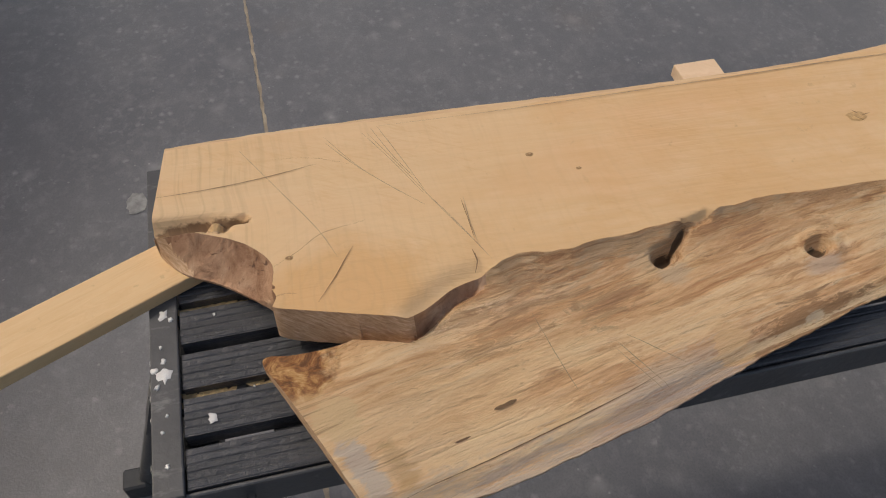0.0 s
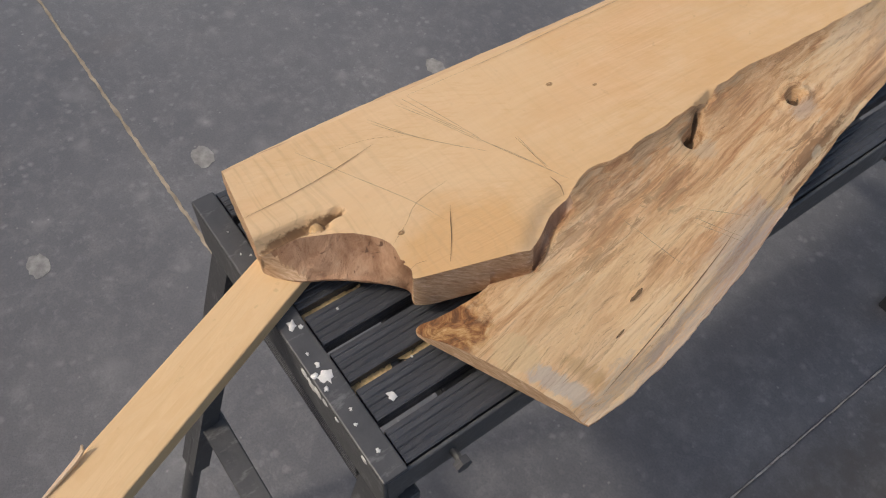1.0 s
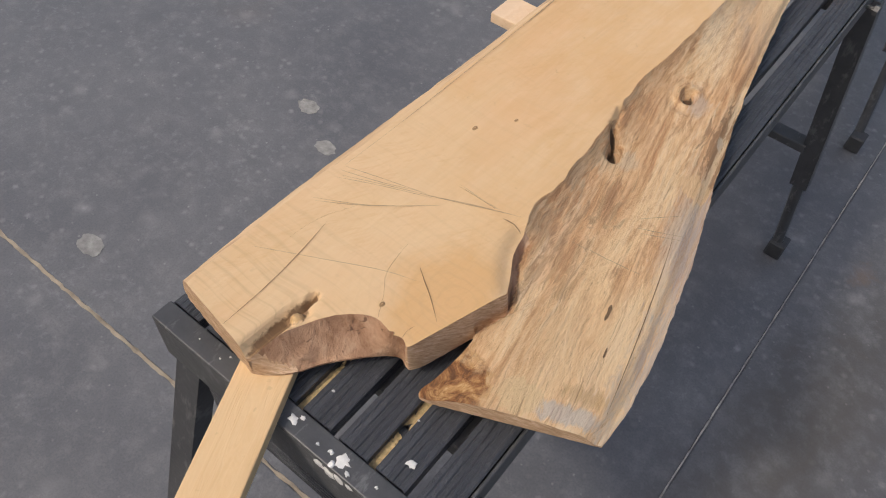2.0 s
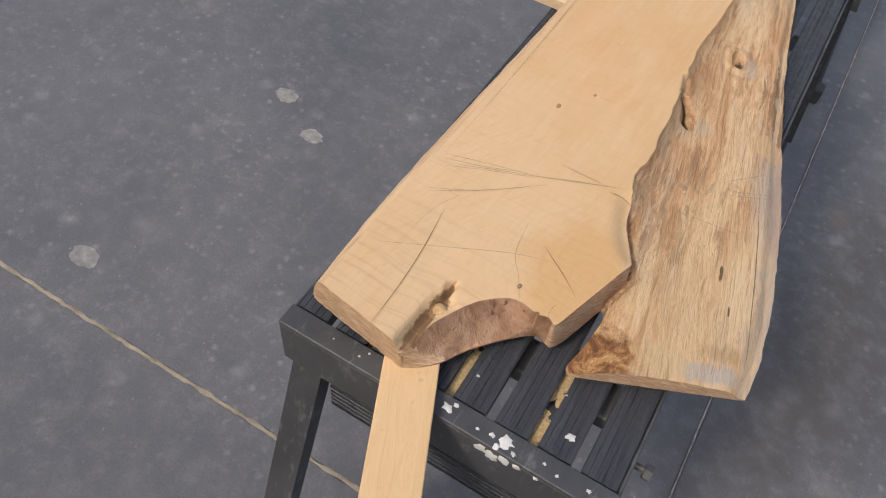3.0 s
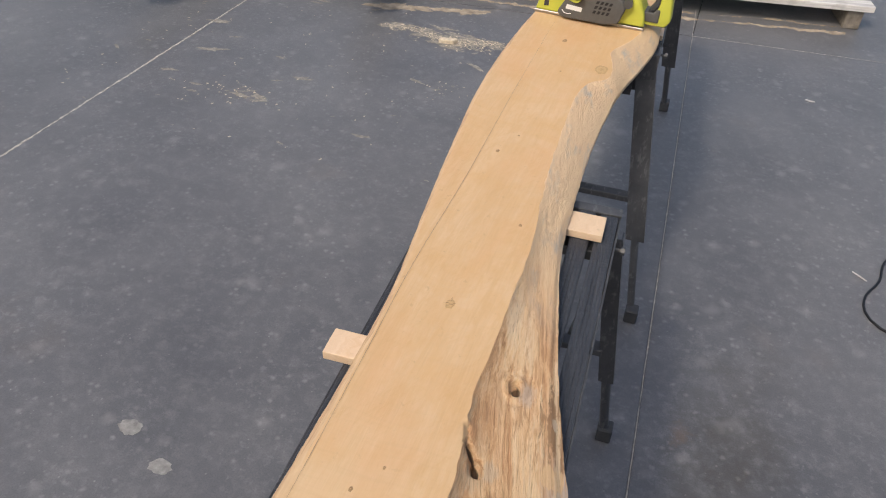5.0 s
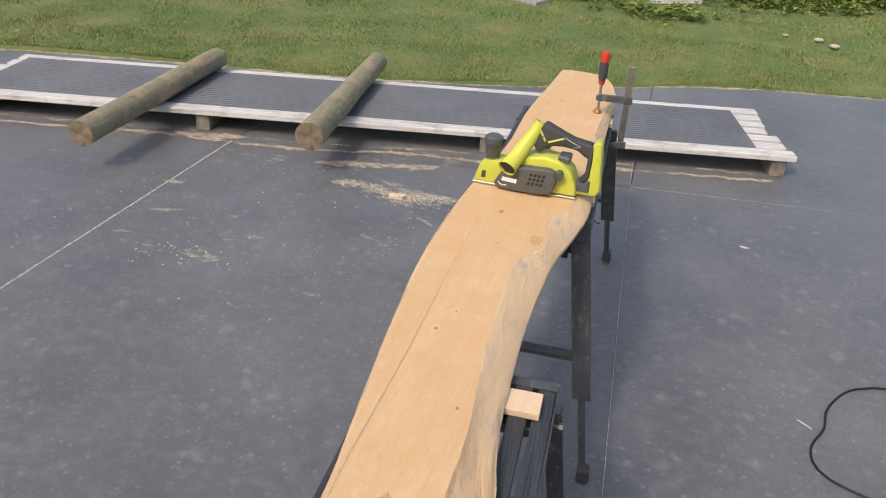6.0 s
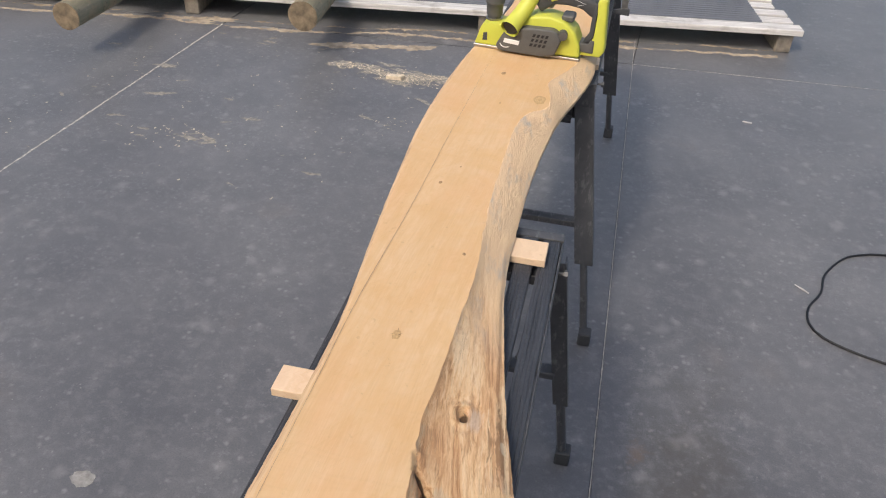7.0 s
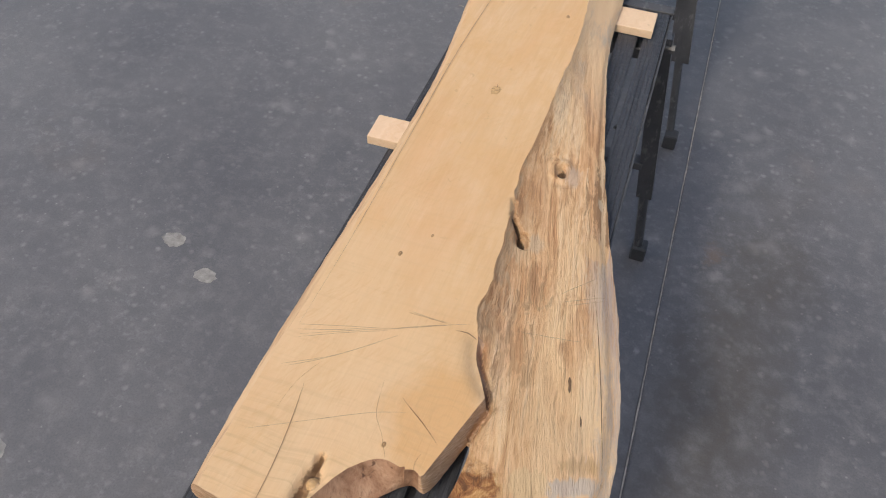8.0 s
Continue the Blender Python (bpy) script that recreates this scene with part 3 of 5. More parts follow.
# ---- unseen wall, added behind the camera to dim the near concrete ----
M_BLOCKER = plain("dark_sky_blocker", (0.11, 0.10, 0.09), 0.8, vary=0.4, scale=6)
tagged(part("wall_south", box(-7.0, 6.0, -2.75, -2.55, 0.0, 2.6, 0.01), M_BLOCKER), "unseen dark wall added to keep sky light off the near concrete", "wall", kind="structure")

# ---- lawn ----
def lawn_height(x, y):
    return 0.02 + 0.05 * noise.noise((x * 0.5, y * 0.5, 2)) + 0.025 * max(y - lawn_edge(x) - 2.0, 0) ** 0.9


bm = bmesh.new()
NX, NY = 90, 70
grid = []
for i in range(NX + 1):
    x = -14 + 26 * i / NX
    col = []
    for k in range(NY + 1):
        far = (k / NY) ** 1.8 * 34
        y = lawn_edge(x) + 0.03 * noise.noise((x * 4, 1, 7)) + far
        col.append(bm.verts.new((x, y, (lawn_height(x, y) if k else -0.03))))
    grid.append(col)
for i in range(NX):
    for k in range(NY):
        bm.faces.new((grid[i][k], grid[i + 1][k], grid[i + 1][k + 1], grid[i][k + 1]))
lawn = tagged(part("lawn", bm, M_TURF), "uneven mown lawn beyond the concrete", "lawn", kind="structure")


def grass(count, x0, x1, depth, h0, h1, seed):
    """Many bent blades, two faces each."""
    rng = np.random.default_rng(seed)
    verts, faces = [], []
    xs = rng.uniform(x0, x1, count)
    ds = depth * rng.random(count) ** 1.5
    for x, d in zip(xs, ds):
        y = lawn_edge(x) + 0.02 + d
        tuft = 0.5 + 0.9 * max(0.0, noise.noise((x * 2.2, y * 2.2, 5)) + 0.35)
        h = rng.uniform(h0, h1) * tuft
        a, lean = rng.uniform(0, 6.28), rng.uniform(0.2, 0.9) * h
        w = rng.uniform(0.0022, 0.0045) * (1 + 0.12 * d)
        z = lawn_height(x, y) - 0.005
        cx, cy = math.cos(a), math.sin(a)
        n = len(verts)
        verts += [(x - w * cy, y + w * cx, z), (x + w * cy, y - w * cx, z), (x + lean * 0.35 * cx + w * 0.7 * cy, y + lean * 0.35 * cy - w * 0.7 * cx, z + h * 0.6),
                  (x + lean * 0.35 * cx - w * 0.7 * cy, y + lean * 0.35 * cy + w * 0.7 * cx, z + h * 0.6), (x + lean * cx, y + lean * cy, z + h)]
        faces += [(n, n + 1, n + 2, n + 3), (n + 3, n + 2, n + 4)]
    me = bpy.data.meshes.new("grass")
    me.from_pydata(verts, [], faces)
    me.materials.append(M_BLADE)
    return me


tagged(new("grass", grass(260000, -7.5, 5.0, 7.5, 0.012, 0.036, 11)), "short green grass with dry yellow patches", "grass", kind="stuff")


# ---- the live-edge slab ----
TOP, UNDER = 0.850, 0.808
LEFT = [(0, 0), (-0.007, 0.1), (-0.010, 0.2), (-0.0115, 0.3), (-0.013, 0.4), (-0.0175, 0.545), (-0.023, 0.63), (-0.031, 0.74), (-0.047, 0.86), (-0.068, 1.0), (-0.088, 1.15),
        (-0.103, 1.28), (-0.123, 1.48), (-0.130, 1.73), (-0.127, 1.98), (-0.1, 2.38), (-0.107, 2.76), (-0.09, 3.1), (-0.074, 3.4)]
FAR = [(-0.02, 3.408), (0.05, 3.398), (0.1, 3.376), (0.15, 3.28), (0.185, 3.13)]
CREASE = [(0.185, 3.13), (0.175, 2.95), (0.165, 2.76), (0.17, 2.5), (0.185, 2.25), (0.187, 2.06), (0.172, 1.96), (0.145, 1.885), (0.128, 1.83), (0.142, 1.765), (0.152, 1.71), (0.144, 1.665), (0.112, 1.63), (0.099, 1.585),
          (0.094, 1.53), (0.104, 1.36), (0.117, 1.18), (0.137, 1.03), (0.15, 0.92), (0.153, 0.84), (0.155, 0.75), (0.159, 0.65), (0.157, 0.59), (0.166, 0.555),
          (0.164, 0.54), (0.171, 0.52), (0.174, 0.492), (0.182, 0.43), (0.188, 0.375), (0.188, 0.335), (0.196, 0.305), (0.204, 0.286)]
FLARE = [(0.204, 0.286), (0.207, 0.273), (0.214, 0.256), (0.226, 0.238), (0.239, 0.214)]
HOLLOW = [(0.208, 0.092), (0.197, 0.097), (0.187, 0.101), (0.17, 0.103), (0.155, 0.099), (0.138, 0.083), (0.125, 0.062), (0.113, 0.035), (0.106, 0.008), (0.103, -0.008)]
SKIRT = [(0.103, -0.0085), (0.118, 0.003), (0.133, 0.02), (0.147, 0.047), (0.164, 0.071), (0.186, 0.097), (0.2, 0.104), (0.2105, 0.099), (0.2185, 0.110), (0.2235, 0.128), (0.2295, 0.15), (0.2355, 0.174)]
PRONG = [(0.2355, 0.174), (0.2415, 0.164), (0.2430, 0.148), (0.2420, 0.128), (0.2395, 0.105), (0.237, 0.091), (0.24, 0.084), (0.25, 0.0865)]
OUTER = [(0.4, 0.164), (0.399, 0.2), (0.389, 0.27), (0.369, 0.35), (0.347, 0.427), (0.311, 0.535), (0.262, 0.7), (0.229, 0.84), (0.2, 0.976), (0.186, 1.12), (0.176, 1.31),
         (0.174, 1.43), (0.178, 1.57), (0.187, 1.69), (0.216, 1.86), (0.232, 2.0), (0.225, 2.14), (0.21, 2.4), (0.2, 2.8), (0.198, 3.13)]


def smooth_line(pts, step=0.006, rough=0.0, seed=0):
    """A Catmull-Rom line through pts with a slight waver."""
    p = [pts[0], *pts, pts[-1]]
    out = []
    for i in range(1, len(p) - 2):
        a, b, c, d = (np.array(q) for q in p[i - 1 : i + 3])
        n = max(2, int(np.linalg.norm(c - b) / step))
        for k in range(n):
            t = k / n
            q = 0.5 * (2 * b + (c - a) * t + (2 * a - 5 * b + 4 * c - d) * t * t + (3 * b - a - 3 * c + d) * t**3)
            s = rough * (noise.noise((q[0] * 35, q[1] * 35, seed)) + 0.5 * noise.noise((q[0] * 120, q[1] * 120, seed)))
            out.append((q[0] + s, q[1] + s * 0.4))
    return out + [tuple(pts[-1])]


def left_out(x, y):
    """How far the bark side stands out past the planed edge."""
    return 0.014 + 0.009 * math.exp(-(((y - 0.38) / 0.30) ** 2)) + 0.008 * math.exp(-(((y - 1.7) / 0.3) ** 2))


left, crease = smooth_line(LEFT, rough=0.001, seed=1), smooth_line(CREASE, rough=0.003, seed=2)
left[0] = (0.0, 0.0)
top_edge = np.array(left[:-1] + smooth_line([LEFT[-1]] + FAR)[:-1] + crease[:-1] + smooth_line(FLARE, rough=0.001)[:-1] + along(FLARE[-1], HOLLOW[0], 0.006)[:-1]
                    + smooth_line(HOLLOW, rough=0.002, seed=3) + along(HOLLOW[-1], LEFT[0], 0.006)[1:-1])
skirt_side = smooth_line(SKIRT, 0.004)
out_left = [(x - left_out(x, y), y + (0.004 if y < 0.01 else 0)) for x, y in left]
outer = smooth_line(OUTER, rough=0.0016, seed=5)
prong_cut = along(PRONG[-1], OUTER[0], 0.006)
end_cut = along(HOLLOW[-1], out_left[0], 0.006)
out_edge = np.array(skirt_side[:-1] + smooth_line(PRONG, 0.004)[:-1] + prong_cut[:-1] + outer[:-1] + smooth_line([OUTER[-1], (0.165, 3.29), (0.108, 3.385), (0.03, 3.414), (-0.084, 3.41)])[:-1]
                    + out_left[::-1][:-1] + end_cut[::-1][:-1])


def within(poly, pts):
    """Which pts lie inside the closed outline poly."""
    inside = np.zeros(len(pts), bool)
    a, b = poly, np.roll(poly, -1, 0)
    for (x0, y0), (x1, y1) in zip(a, b):
        if y0 == y1:
            continue
        hit = (y0 > pts[:, 1]) != (y1 > pts[:, 1])
        inside ^= hit & (pts[:, 0] < (x1 - x0) * (pts[:, 1] - y0) / (y1 - y0) + x0)
    return inside


def nearest(poly, pts, closed=True):
    """The distance from pts to the line poly and the nearest place on it."""
    a = poly if closed else poly[:-1]
    b = np.roll(poly, -1, 0) if closed else poly[1:]
    best, place = np.full(len(pts), 9.0), pts.copy()
    for p, q in zip(a, b):
        pq = q - p
        near = np.where(np.abs(pts[:, 1] - p[1]) < best + abs(pq[1]))[0]
        if not len(near):
            continue
        some = pts[near]
        t = np.clip(((some - p) @ pq) / max(pq @ pq, 1e-12), 0, 1)
        on = p + t[:, None] * pq
        d = np.hypot(*(some - on).T)
        better = d < best[near]
        best[near[better]], place[near[better]] = d[better], on[better]
    return best, place


PITS = [((0.2115, 0.630), (0.2085, 0.640), 0.0062, 0.026), ((0.201, 0.469), (0.196, 0.481), 0.0058, 0.028), ((0.194, 0.482), (0.178, 0.500), 0.0042, 0.015), ((0.178, 0.50), (0.170, 0.525), 0.0036, 0.010), ((0.1005, -0.006), (0.1015, 0.045), 0.0062, 0.016), ((0.103, 0.046), (0.1055, 0.056), 0.0085, 0.013), ((0.103, 0.055), (0.103, 0.079), 0.0034, 0.014)]


def pit_depth(pts):
    """How deep knot holes and hollows go below the surface."""
    deep = np.zeros(len(pts))
    for a, b, r, depth in PITS:
        d, _ = nearest(np.array([a, b]), pts, False)
        deep = np.maximum(deep, depth / (1 + np.exp(np.clip((d - r) / (r * 0.3), -40, 40))))
    return deep


def step(a, b, x):
    t = np.clip((x - a) / (b - a), 0, 1)
    return t * t * (3 - 2 * t)


def grid_noise(pts, sx, sy, seed):
    return np.array([noise.noise((x * sx, y * sy, seed)) for x, y in pts])


def slab_surface():
    """The slab's upper skin on a grid drawn to its outlines; sides and underside follow the rim."""
    xs = np.arange(-0.18, 0.412, 0.0027)
    ys = np.concatenate([np.arange(-0.02, 0.86, 0.0028), np.arange(0.86, 1.3, 0.006), np.arange(1.3, 3.425, 0.0075)])
    gx, gy = np.meshgrid(xs, ys, indexing="ij")
    pts = np.stack([gx.ravel(), gy.ravel()], 1)
    keep = within(out_edge, pts)
    d_out, on_out = nearest(out_edge, pts)
    half = np.where(pts[:, 1] < 0.86, 0.0014, 0.0026)
    snap = d_out < half
    ok = (keep | snap).reshape(gx.shape)
    quad = ok[:-1, :-1] & ok[1:, :-1] & ok[1:, 1:] & ok[:-1, 1:]
    ids = np.arange(gx.size).reshape(gx.shape)
    quads = np.stack([ids[:-1, :-1][quad], ids[1:, :-1][quad], ids[1:, 1:][quad], ids[:-1, 1:][quad]], 1)
    # the rim of the kept grid goes onto the outline
    edges = np.concatenate([quads[:, [0, 1]], quads[:, [1, 2]], quads[:, [2, 3]], quads[:, [3, 0]]])
    key = np.sort(edges, 1)
    _, first, count = np.unique(key[:, 0] * 10**7 + key[:, 1], return_index=True, return_counts=True)
    rim_edges = edges[first[count == 1]]
    rim = np.zeros(len(pts), bool)
    rim[rim_edges.ravel()] = True
    pts[rim] = on_out[rim]
    for corner in (FLARE[-1], HOLLOW[0], HOLLOW[-1], OUTER[0], PRONG[-1]):
        d = np.hypot(*(pts - corner).T)
        d[~rim] = 9
        if d.min() < 0.004:
            pts[d.argmin()] = corner
    used = np.unique(quads)
    number = np.full(len(pts), -1)
    number[used] = np.arange(len(used))
    quads, rim_edges, pts, rim = number[quads], number[rim_edges], pts[used], rim[used]
    # inner vertices near the planed edge go onto it
    d_top, on_top = nearest(top_edge, pts)
    pull = (d_top < np.where(pts[:, 1] < 0.86, 0.00145, 0.0016)) & ~rim
    pts[pull] = on_top[pull]
    flat = within(top_edge, pts) | pull | (d_top < 1e-4)
    d_top = np.where(flat, 0, nearest(top_edge, pts)[0])
    x, y = pts.T
    rim_line = np.array(skirt_side + smooth_line(PRONG[:-2], 0.004)), np.array(outer), np.array(out_left)
    d_skirt, d_right, d_left = (nearest(some, pts, False)[0] for some in rim_line)
    on_left = x < 0.0
    main_end = (y < 0.176) & (x < 0.2375 - 0.15 * (0.174 - y))
    d_rim = np.where(on_left, d_left, np.where(main_end, d_skirt, d_right))
    far = y > 3.1
    d_rim = np.where(far, nearest(out_edge, pts)[0], d_rim)
    s = d_top / np.maximum(d_top + d_rim, 1e-6)
    streak = grid_noise(pts, 14, 3.0, 4), grid_noise(pts, 70, 9, 6), grid_noise(pts, 170, 30, 8)
    live = 0.023 * (1 - np.exp(-d_top / 0.016)) + 0.009 * s + 0.011 * step(0.86, 1.0, s)
    gentle = 0.032 * s**1.5
    live = live + (gentle - live) * step(0.85, 1.25, y)
    live += 0.010 * np.exp(-(((x - 0.243) / 0.016) ** 2 + ((y - 0.225) / 0.05) ** 2))
    live += 0.016 * step(0.2, 0.09, y) * step(0.285, 0.238, x)
    lip = np.array([(0.222, 0.147), (0.239, 0.214)] + FLARE[::-1])
    d_lip = nearest(lip, pts, False)[0]
    live += 0.040 * (1 - 0.72 * step(0.165, 0.25, y)) * np.exp(-(((d_lip - 0.005) / 0.005) ** 2)) * step(0.292, 0.28, y) * step(0.13, 0.15, y)
    live -= 0.009 * np.exp(-(((x - 0.325) / 0.045) ** 2)) * step(0.27, 0.13, y)
    rough = (0.0036 * streak[0] + 0.0010 * streak[1] + 0.0005 * streak[2]) * np.clip(d_top / 0.012, 0, 1) * (1 - step(0.9, 1.0, s) * 0.6)
    hard = 0.042 * s**0.85 * (1 - 0.1 * step(0.11, 0.176, y) * step(0.2, 0.212, x)) + (0.003 * streak[1] + 0.004 * grid_noise(pts, 45, 45, 3)) * np.sin(np.pi * np.clip(s, 0, 1))
    drop = np.where(on_left | far, 0.036 * s**2.8 + 0.0012 * streak[1] * s, np.where(main_end, hard, live + rough))
    pits = pit_depth(pts)
    ring = np.hypot((x - 0.211) / 0.8, y - 0.636)
    drop = drop - 0.0035 * (0.6 + streak[1]) * np.exp(-(((ring - 0.016) / 0.007) ** 2))
    drop = drop + 0.002 * np.exp(-(((ring - 0.03) / 0.007) ** 2))
    scoop = 0.008 * np.exp(-((nearest(np.array(smooth_line(FLARE)), pts, False)[0] / 0.013) ** 2))
    z = TOP - scoop * step(0.2, 0.235, y) - np.where(flat, 0.0003 * grid_noise(pts, 9, 4, 12), drop)
    # the plug of a dead knot in the split
    plug = np.exp(-(((x - 0.1065) / 0.0064) ** 2 + ((y - 0.0515) / 0.0075) ** 2) ** 2)
    z = np.clip(z - pits * (1 - 0.92 * plug), UNDER - 0.004, TOP)
    z = np.maximum(z, UNDER + 0.003)
    # quads that the planed edge crosses are split along it
    on_edge = pull | (nearest(top_edge, pts)[0] < 1e-4)
    mixed = on_edge[quads].any(1)
    swap = on_edge[quads[:, 1]] & on_edge[quads[:, 3]]
    q = quads[mixed]
    q = np.where(swap[mixed][:, None], np.roll(q, -1, 1), q)
    tris = np.concatenate([q[:, [0, 1, 2]], q[:, [0, 2, 3]]])
    quads = np.concatenate([quads[~mixed], np.concatenate([tris, tris[:, 2:]], 1)])
    mid = np.where((quads[:, 2] == quads[:, 3])[:, None], pts[quads[:, :3]].mean(1), pts[quads].mean(1))
    q_flat = flat[quads].all(1) & within(top_edge, mid)
    qx, qy = mid.T
    kind = np.where(q_flat, 0, 1)
    q_main = (qy < 0.176) & (qx < 0.2375 - 0.15 * (0.174 - qy)) & ~q_flat
    kind[q_main] = 2
    kind[~q_flat & (qx < 0.02)] = 5
    kind[q_main & (qx > 0.205)] = 4
    q_lip = nearest(lip, mid, False)[0]
    kind[~q_flat & (q_lip < 0.0075) & (qy < 0.222) & (qy > 0.15) & (qx < 0.25)] = 4
    kind[~q_flat & (q_lip < 0.008) & (qy >= 0.222)] = 2
    kind[q_main & (qy < 0.82 * (qx - 0.103) + 0.001) & (qx < 0.135)] = 4
    q_plug = np.hypot((qx - 0.1065) / 0.0064, (qy - 0.0515) / 0.0075) < 0.95
    kind[q_plug] = 3
    return pts, z, quads, kind, rim_edges


def live_edge_slab():
    slab = thing("live_edge_slab", "long live-edge timber slab with a planed yellow top, lying on two benches", "timber slab")
    pts, z, quads, kind, rim_edges = slab_surface()
    verts = [(px, py, pz) for (px, py), pz in zip(pts, z)]
    faces = [tuple(q[:3]) if q[2] == q[3] else tuple(q) for q in quads.tolist()]
    mats = list(kind)
    ring = sorted(set(rim_edges.ravel().tolist()))
    levels = {}
    for v in ring:
        levels[v] = [v]
        px, py = pts[v]
        for k in (1, 2, 3):
            f = k / 3
            zz = z[v] + (UNDER - z[v]) * f
            j = 0.0008 * noise.noise((px * 160, py * 160, k * 3.1))
            levels[v].append(len(verts))
            verts.append((px + j, py + j, zz))
    for a, b in rim_edges:
        my = (pts[a][1] + pts[b][1]) / 2
        mx = (pts[a][0] + pts[b][0]) / 2
        cut = my < 0.175 and not 0.128 < mx < 0.205
        side = 4 if cut else 5 if mx < 0.0 else 2 if 0.1 < mx < 0.205 and my < 0.12 else 1
        for k in range(3):
            faces.append((levels[b][k], levels[a][k], levels[a][k + 1], levels[b][k + 1]))
            mats.append(side)
    # the underside: the same grid, flat
    low = {}
    for v in range(len(pts)):
        if v in levels:
            low[v] = levels[v][3]
        else:
            low[v] = len(verts)
            verts.append((*pts[v], UNDER))
    for q in quads.tolist():
        faces.append(tuple(low[v] for v in (q[:3] if q[2] == q[3] else q)[::-1]))
        mats.append(4)
    me = bpy.data.meshes.new("body")
    me.from_pydata(verts, [], faces)
    for m in (M_TOP, M_LIVE, M_BARK, M_KNOT_IN, M_SAWN, M_SIDE):
        me.materials.append(m)
    me.polygons.foreach_set("material_index", mats)
    me.shade_smooth()
    me.set_sharp_from_angle(angle=radians(34))
    body = new("body", me)
    body.parent = slab
    return slab, pts, z


slab, skin, skin_z = live_edge_slab()


def on_skin(x, y):
    """The height of the slab's upper skin at a place."""
    return skin_z[np.argsort((skin[:, 0] - x) ** 2 + (skin[:, 1] - y) ** 2)[:4]].max() + 0.0007


def stroke(points, width, z, seed=0, follow=False):
    """A thin ribbon that tapers at both ends."""
    own = bmesh.new()
    pts = smooth_line(points, 0.008)
    rows = []
    for i, (x, y) in enumerate(pts):
        px, py = pts[max(i - 1, 0)]
        qx, qy = pts[min(i + 1, len(pts) - 1)]
        way = Vector((qx - px, qy - py, 0)).normalized()
        f = i / (len(pts) - 1)
        z = on_skin(x, y) if follow else z
        w = width * (0.25 + 0.75 * min(1, 4 * f, 4 * (1 - f))) * (0.8 + 0.6 * noise.noise((x * 90, y * 90, seed)))
        rows.append((own.verts.new((x - way.y * w / 2, y + way.x * w / 2, z)), own.verts.new((x + way.y * w / 2, y - way.x * w / 2, z))))
    for a, b in zip(rows, rows[1:]):
        own.faces.new((a[0], a[1], b[1], b[0]))
    return own


PENCIL = [[(-0.002, 0.221), (0.05, 0.24), (0.097, 0.256)], [(0.006, 0.209), (0.06, 0.237), (0.115, 0.264), (0.178, 0.297)], [(0.0, 0.214), (0.045, 0.232), (0.08, 0.25)], [(0.004, 0.203), (0.05, 0.229), (0.1, 0.254)],
          [(0.006, 0.164), (0.06, 0.2), (0.114, 0.252)], [(0.012, 0.163), (0.05, 0.191), (0.095, 0.232)], [(0.012, 0.077), (0.07, 0.112), (0.129, 0.147), (0.165, 0.162)], [(0.11, 0.291), (0.14, 0.291), (0.166, 0.293)],
          [(0.1, 0.256), (0.14, 0.278), (0.19, 0.302)], [(-0.002, 0.222), (-0.006, 0.361), (-0.018, 0.6), (-0.03, 0.819), (-0.034, 1.11), (-0.048, 1.5), (-0.06, 1.96)], [(-0.06, 2.15), (-0.062, 2.64), (-0.055, 3.1)]]
for i, line in enumerate(PENCIL):
    part("pencil_line", stroke(line, 0.0008 if i < 9 else 0.0012, TOP + 0.00035 + 0.00006 * i, i), M_PENCIL, slab)
CRACKS = [([(0.064, -0.004), (0.061, 0.045), (0.056, 0.086), (0.05, 0.12), (0.043, 0.152)], 0.0022), ([(0.154, 0.177), (0.17, 0.167), (0.187, 0.157), (0.211, 0.140)], 0.0026), ([(0.125, 0.192), (0.134, 0.15), (0.15, 0.129), (0.166, 0.104)], 0.0012),
          ([(0.112, 0.288), (0.14, 0.29), (0.164, 0.291)], 0.0018), ([(0.176, 0.286), (0.19, 0.288), (0.203, 0.283)], 0.004), ([(0.03, 0.11), (0.034, 0.15), (0.05, 0.19)], 0.0006), ([(0.2, 0.1), (0.197, 0.112), (0.199, 0.122)], 0.001)]
for i, (line, w) in enumerate(CRACKS):
    part("crack", stroke(line, w * 0.34, TOP + 0.0008, 40 + i), M_DARK, slab)


ON_LIVE = [([(0.386, 0.19), (0.362, 0.28), (0.333, 0.378), (0.315, 0.43)], 0.0011, M_DARK), ([(0.3245, 0.275), (0.3225, 0.285), (0.319, 0.296)], 0.0042, M_DARK), ([(0.349, 0.236), (0.3475, 0.242), (0.345, 0.25)], 0.003, M_DARK),
           ([(0.281, 0.4), (0.305, 0.417), (0.331, 0.434)], 0.0008, M_PENCIL), ([(0.287, 0.397), (0.31, 0.413), (0.333, 0.428)], 0.0007, M_PENCIL), ([(0.274, 0.41), (0.29, 0.432), (0.309, 0.456)], 0.0008, M_PENCIL), ([(0.24, 0.33), (0.28, 0.34), (0.32, 0.352)], 0.0006, M_PENCIL)]
for i, (line, w, m) in enumerate(ON_LIVE):
    part("crack" if m is M_DARK else "pencil_line", stroke(line, w, 0, 60 + i, True), m, slab)


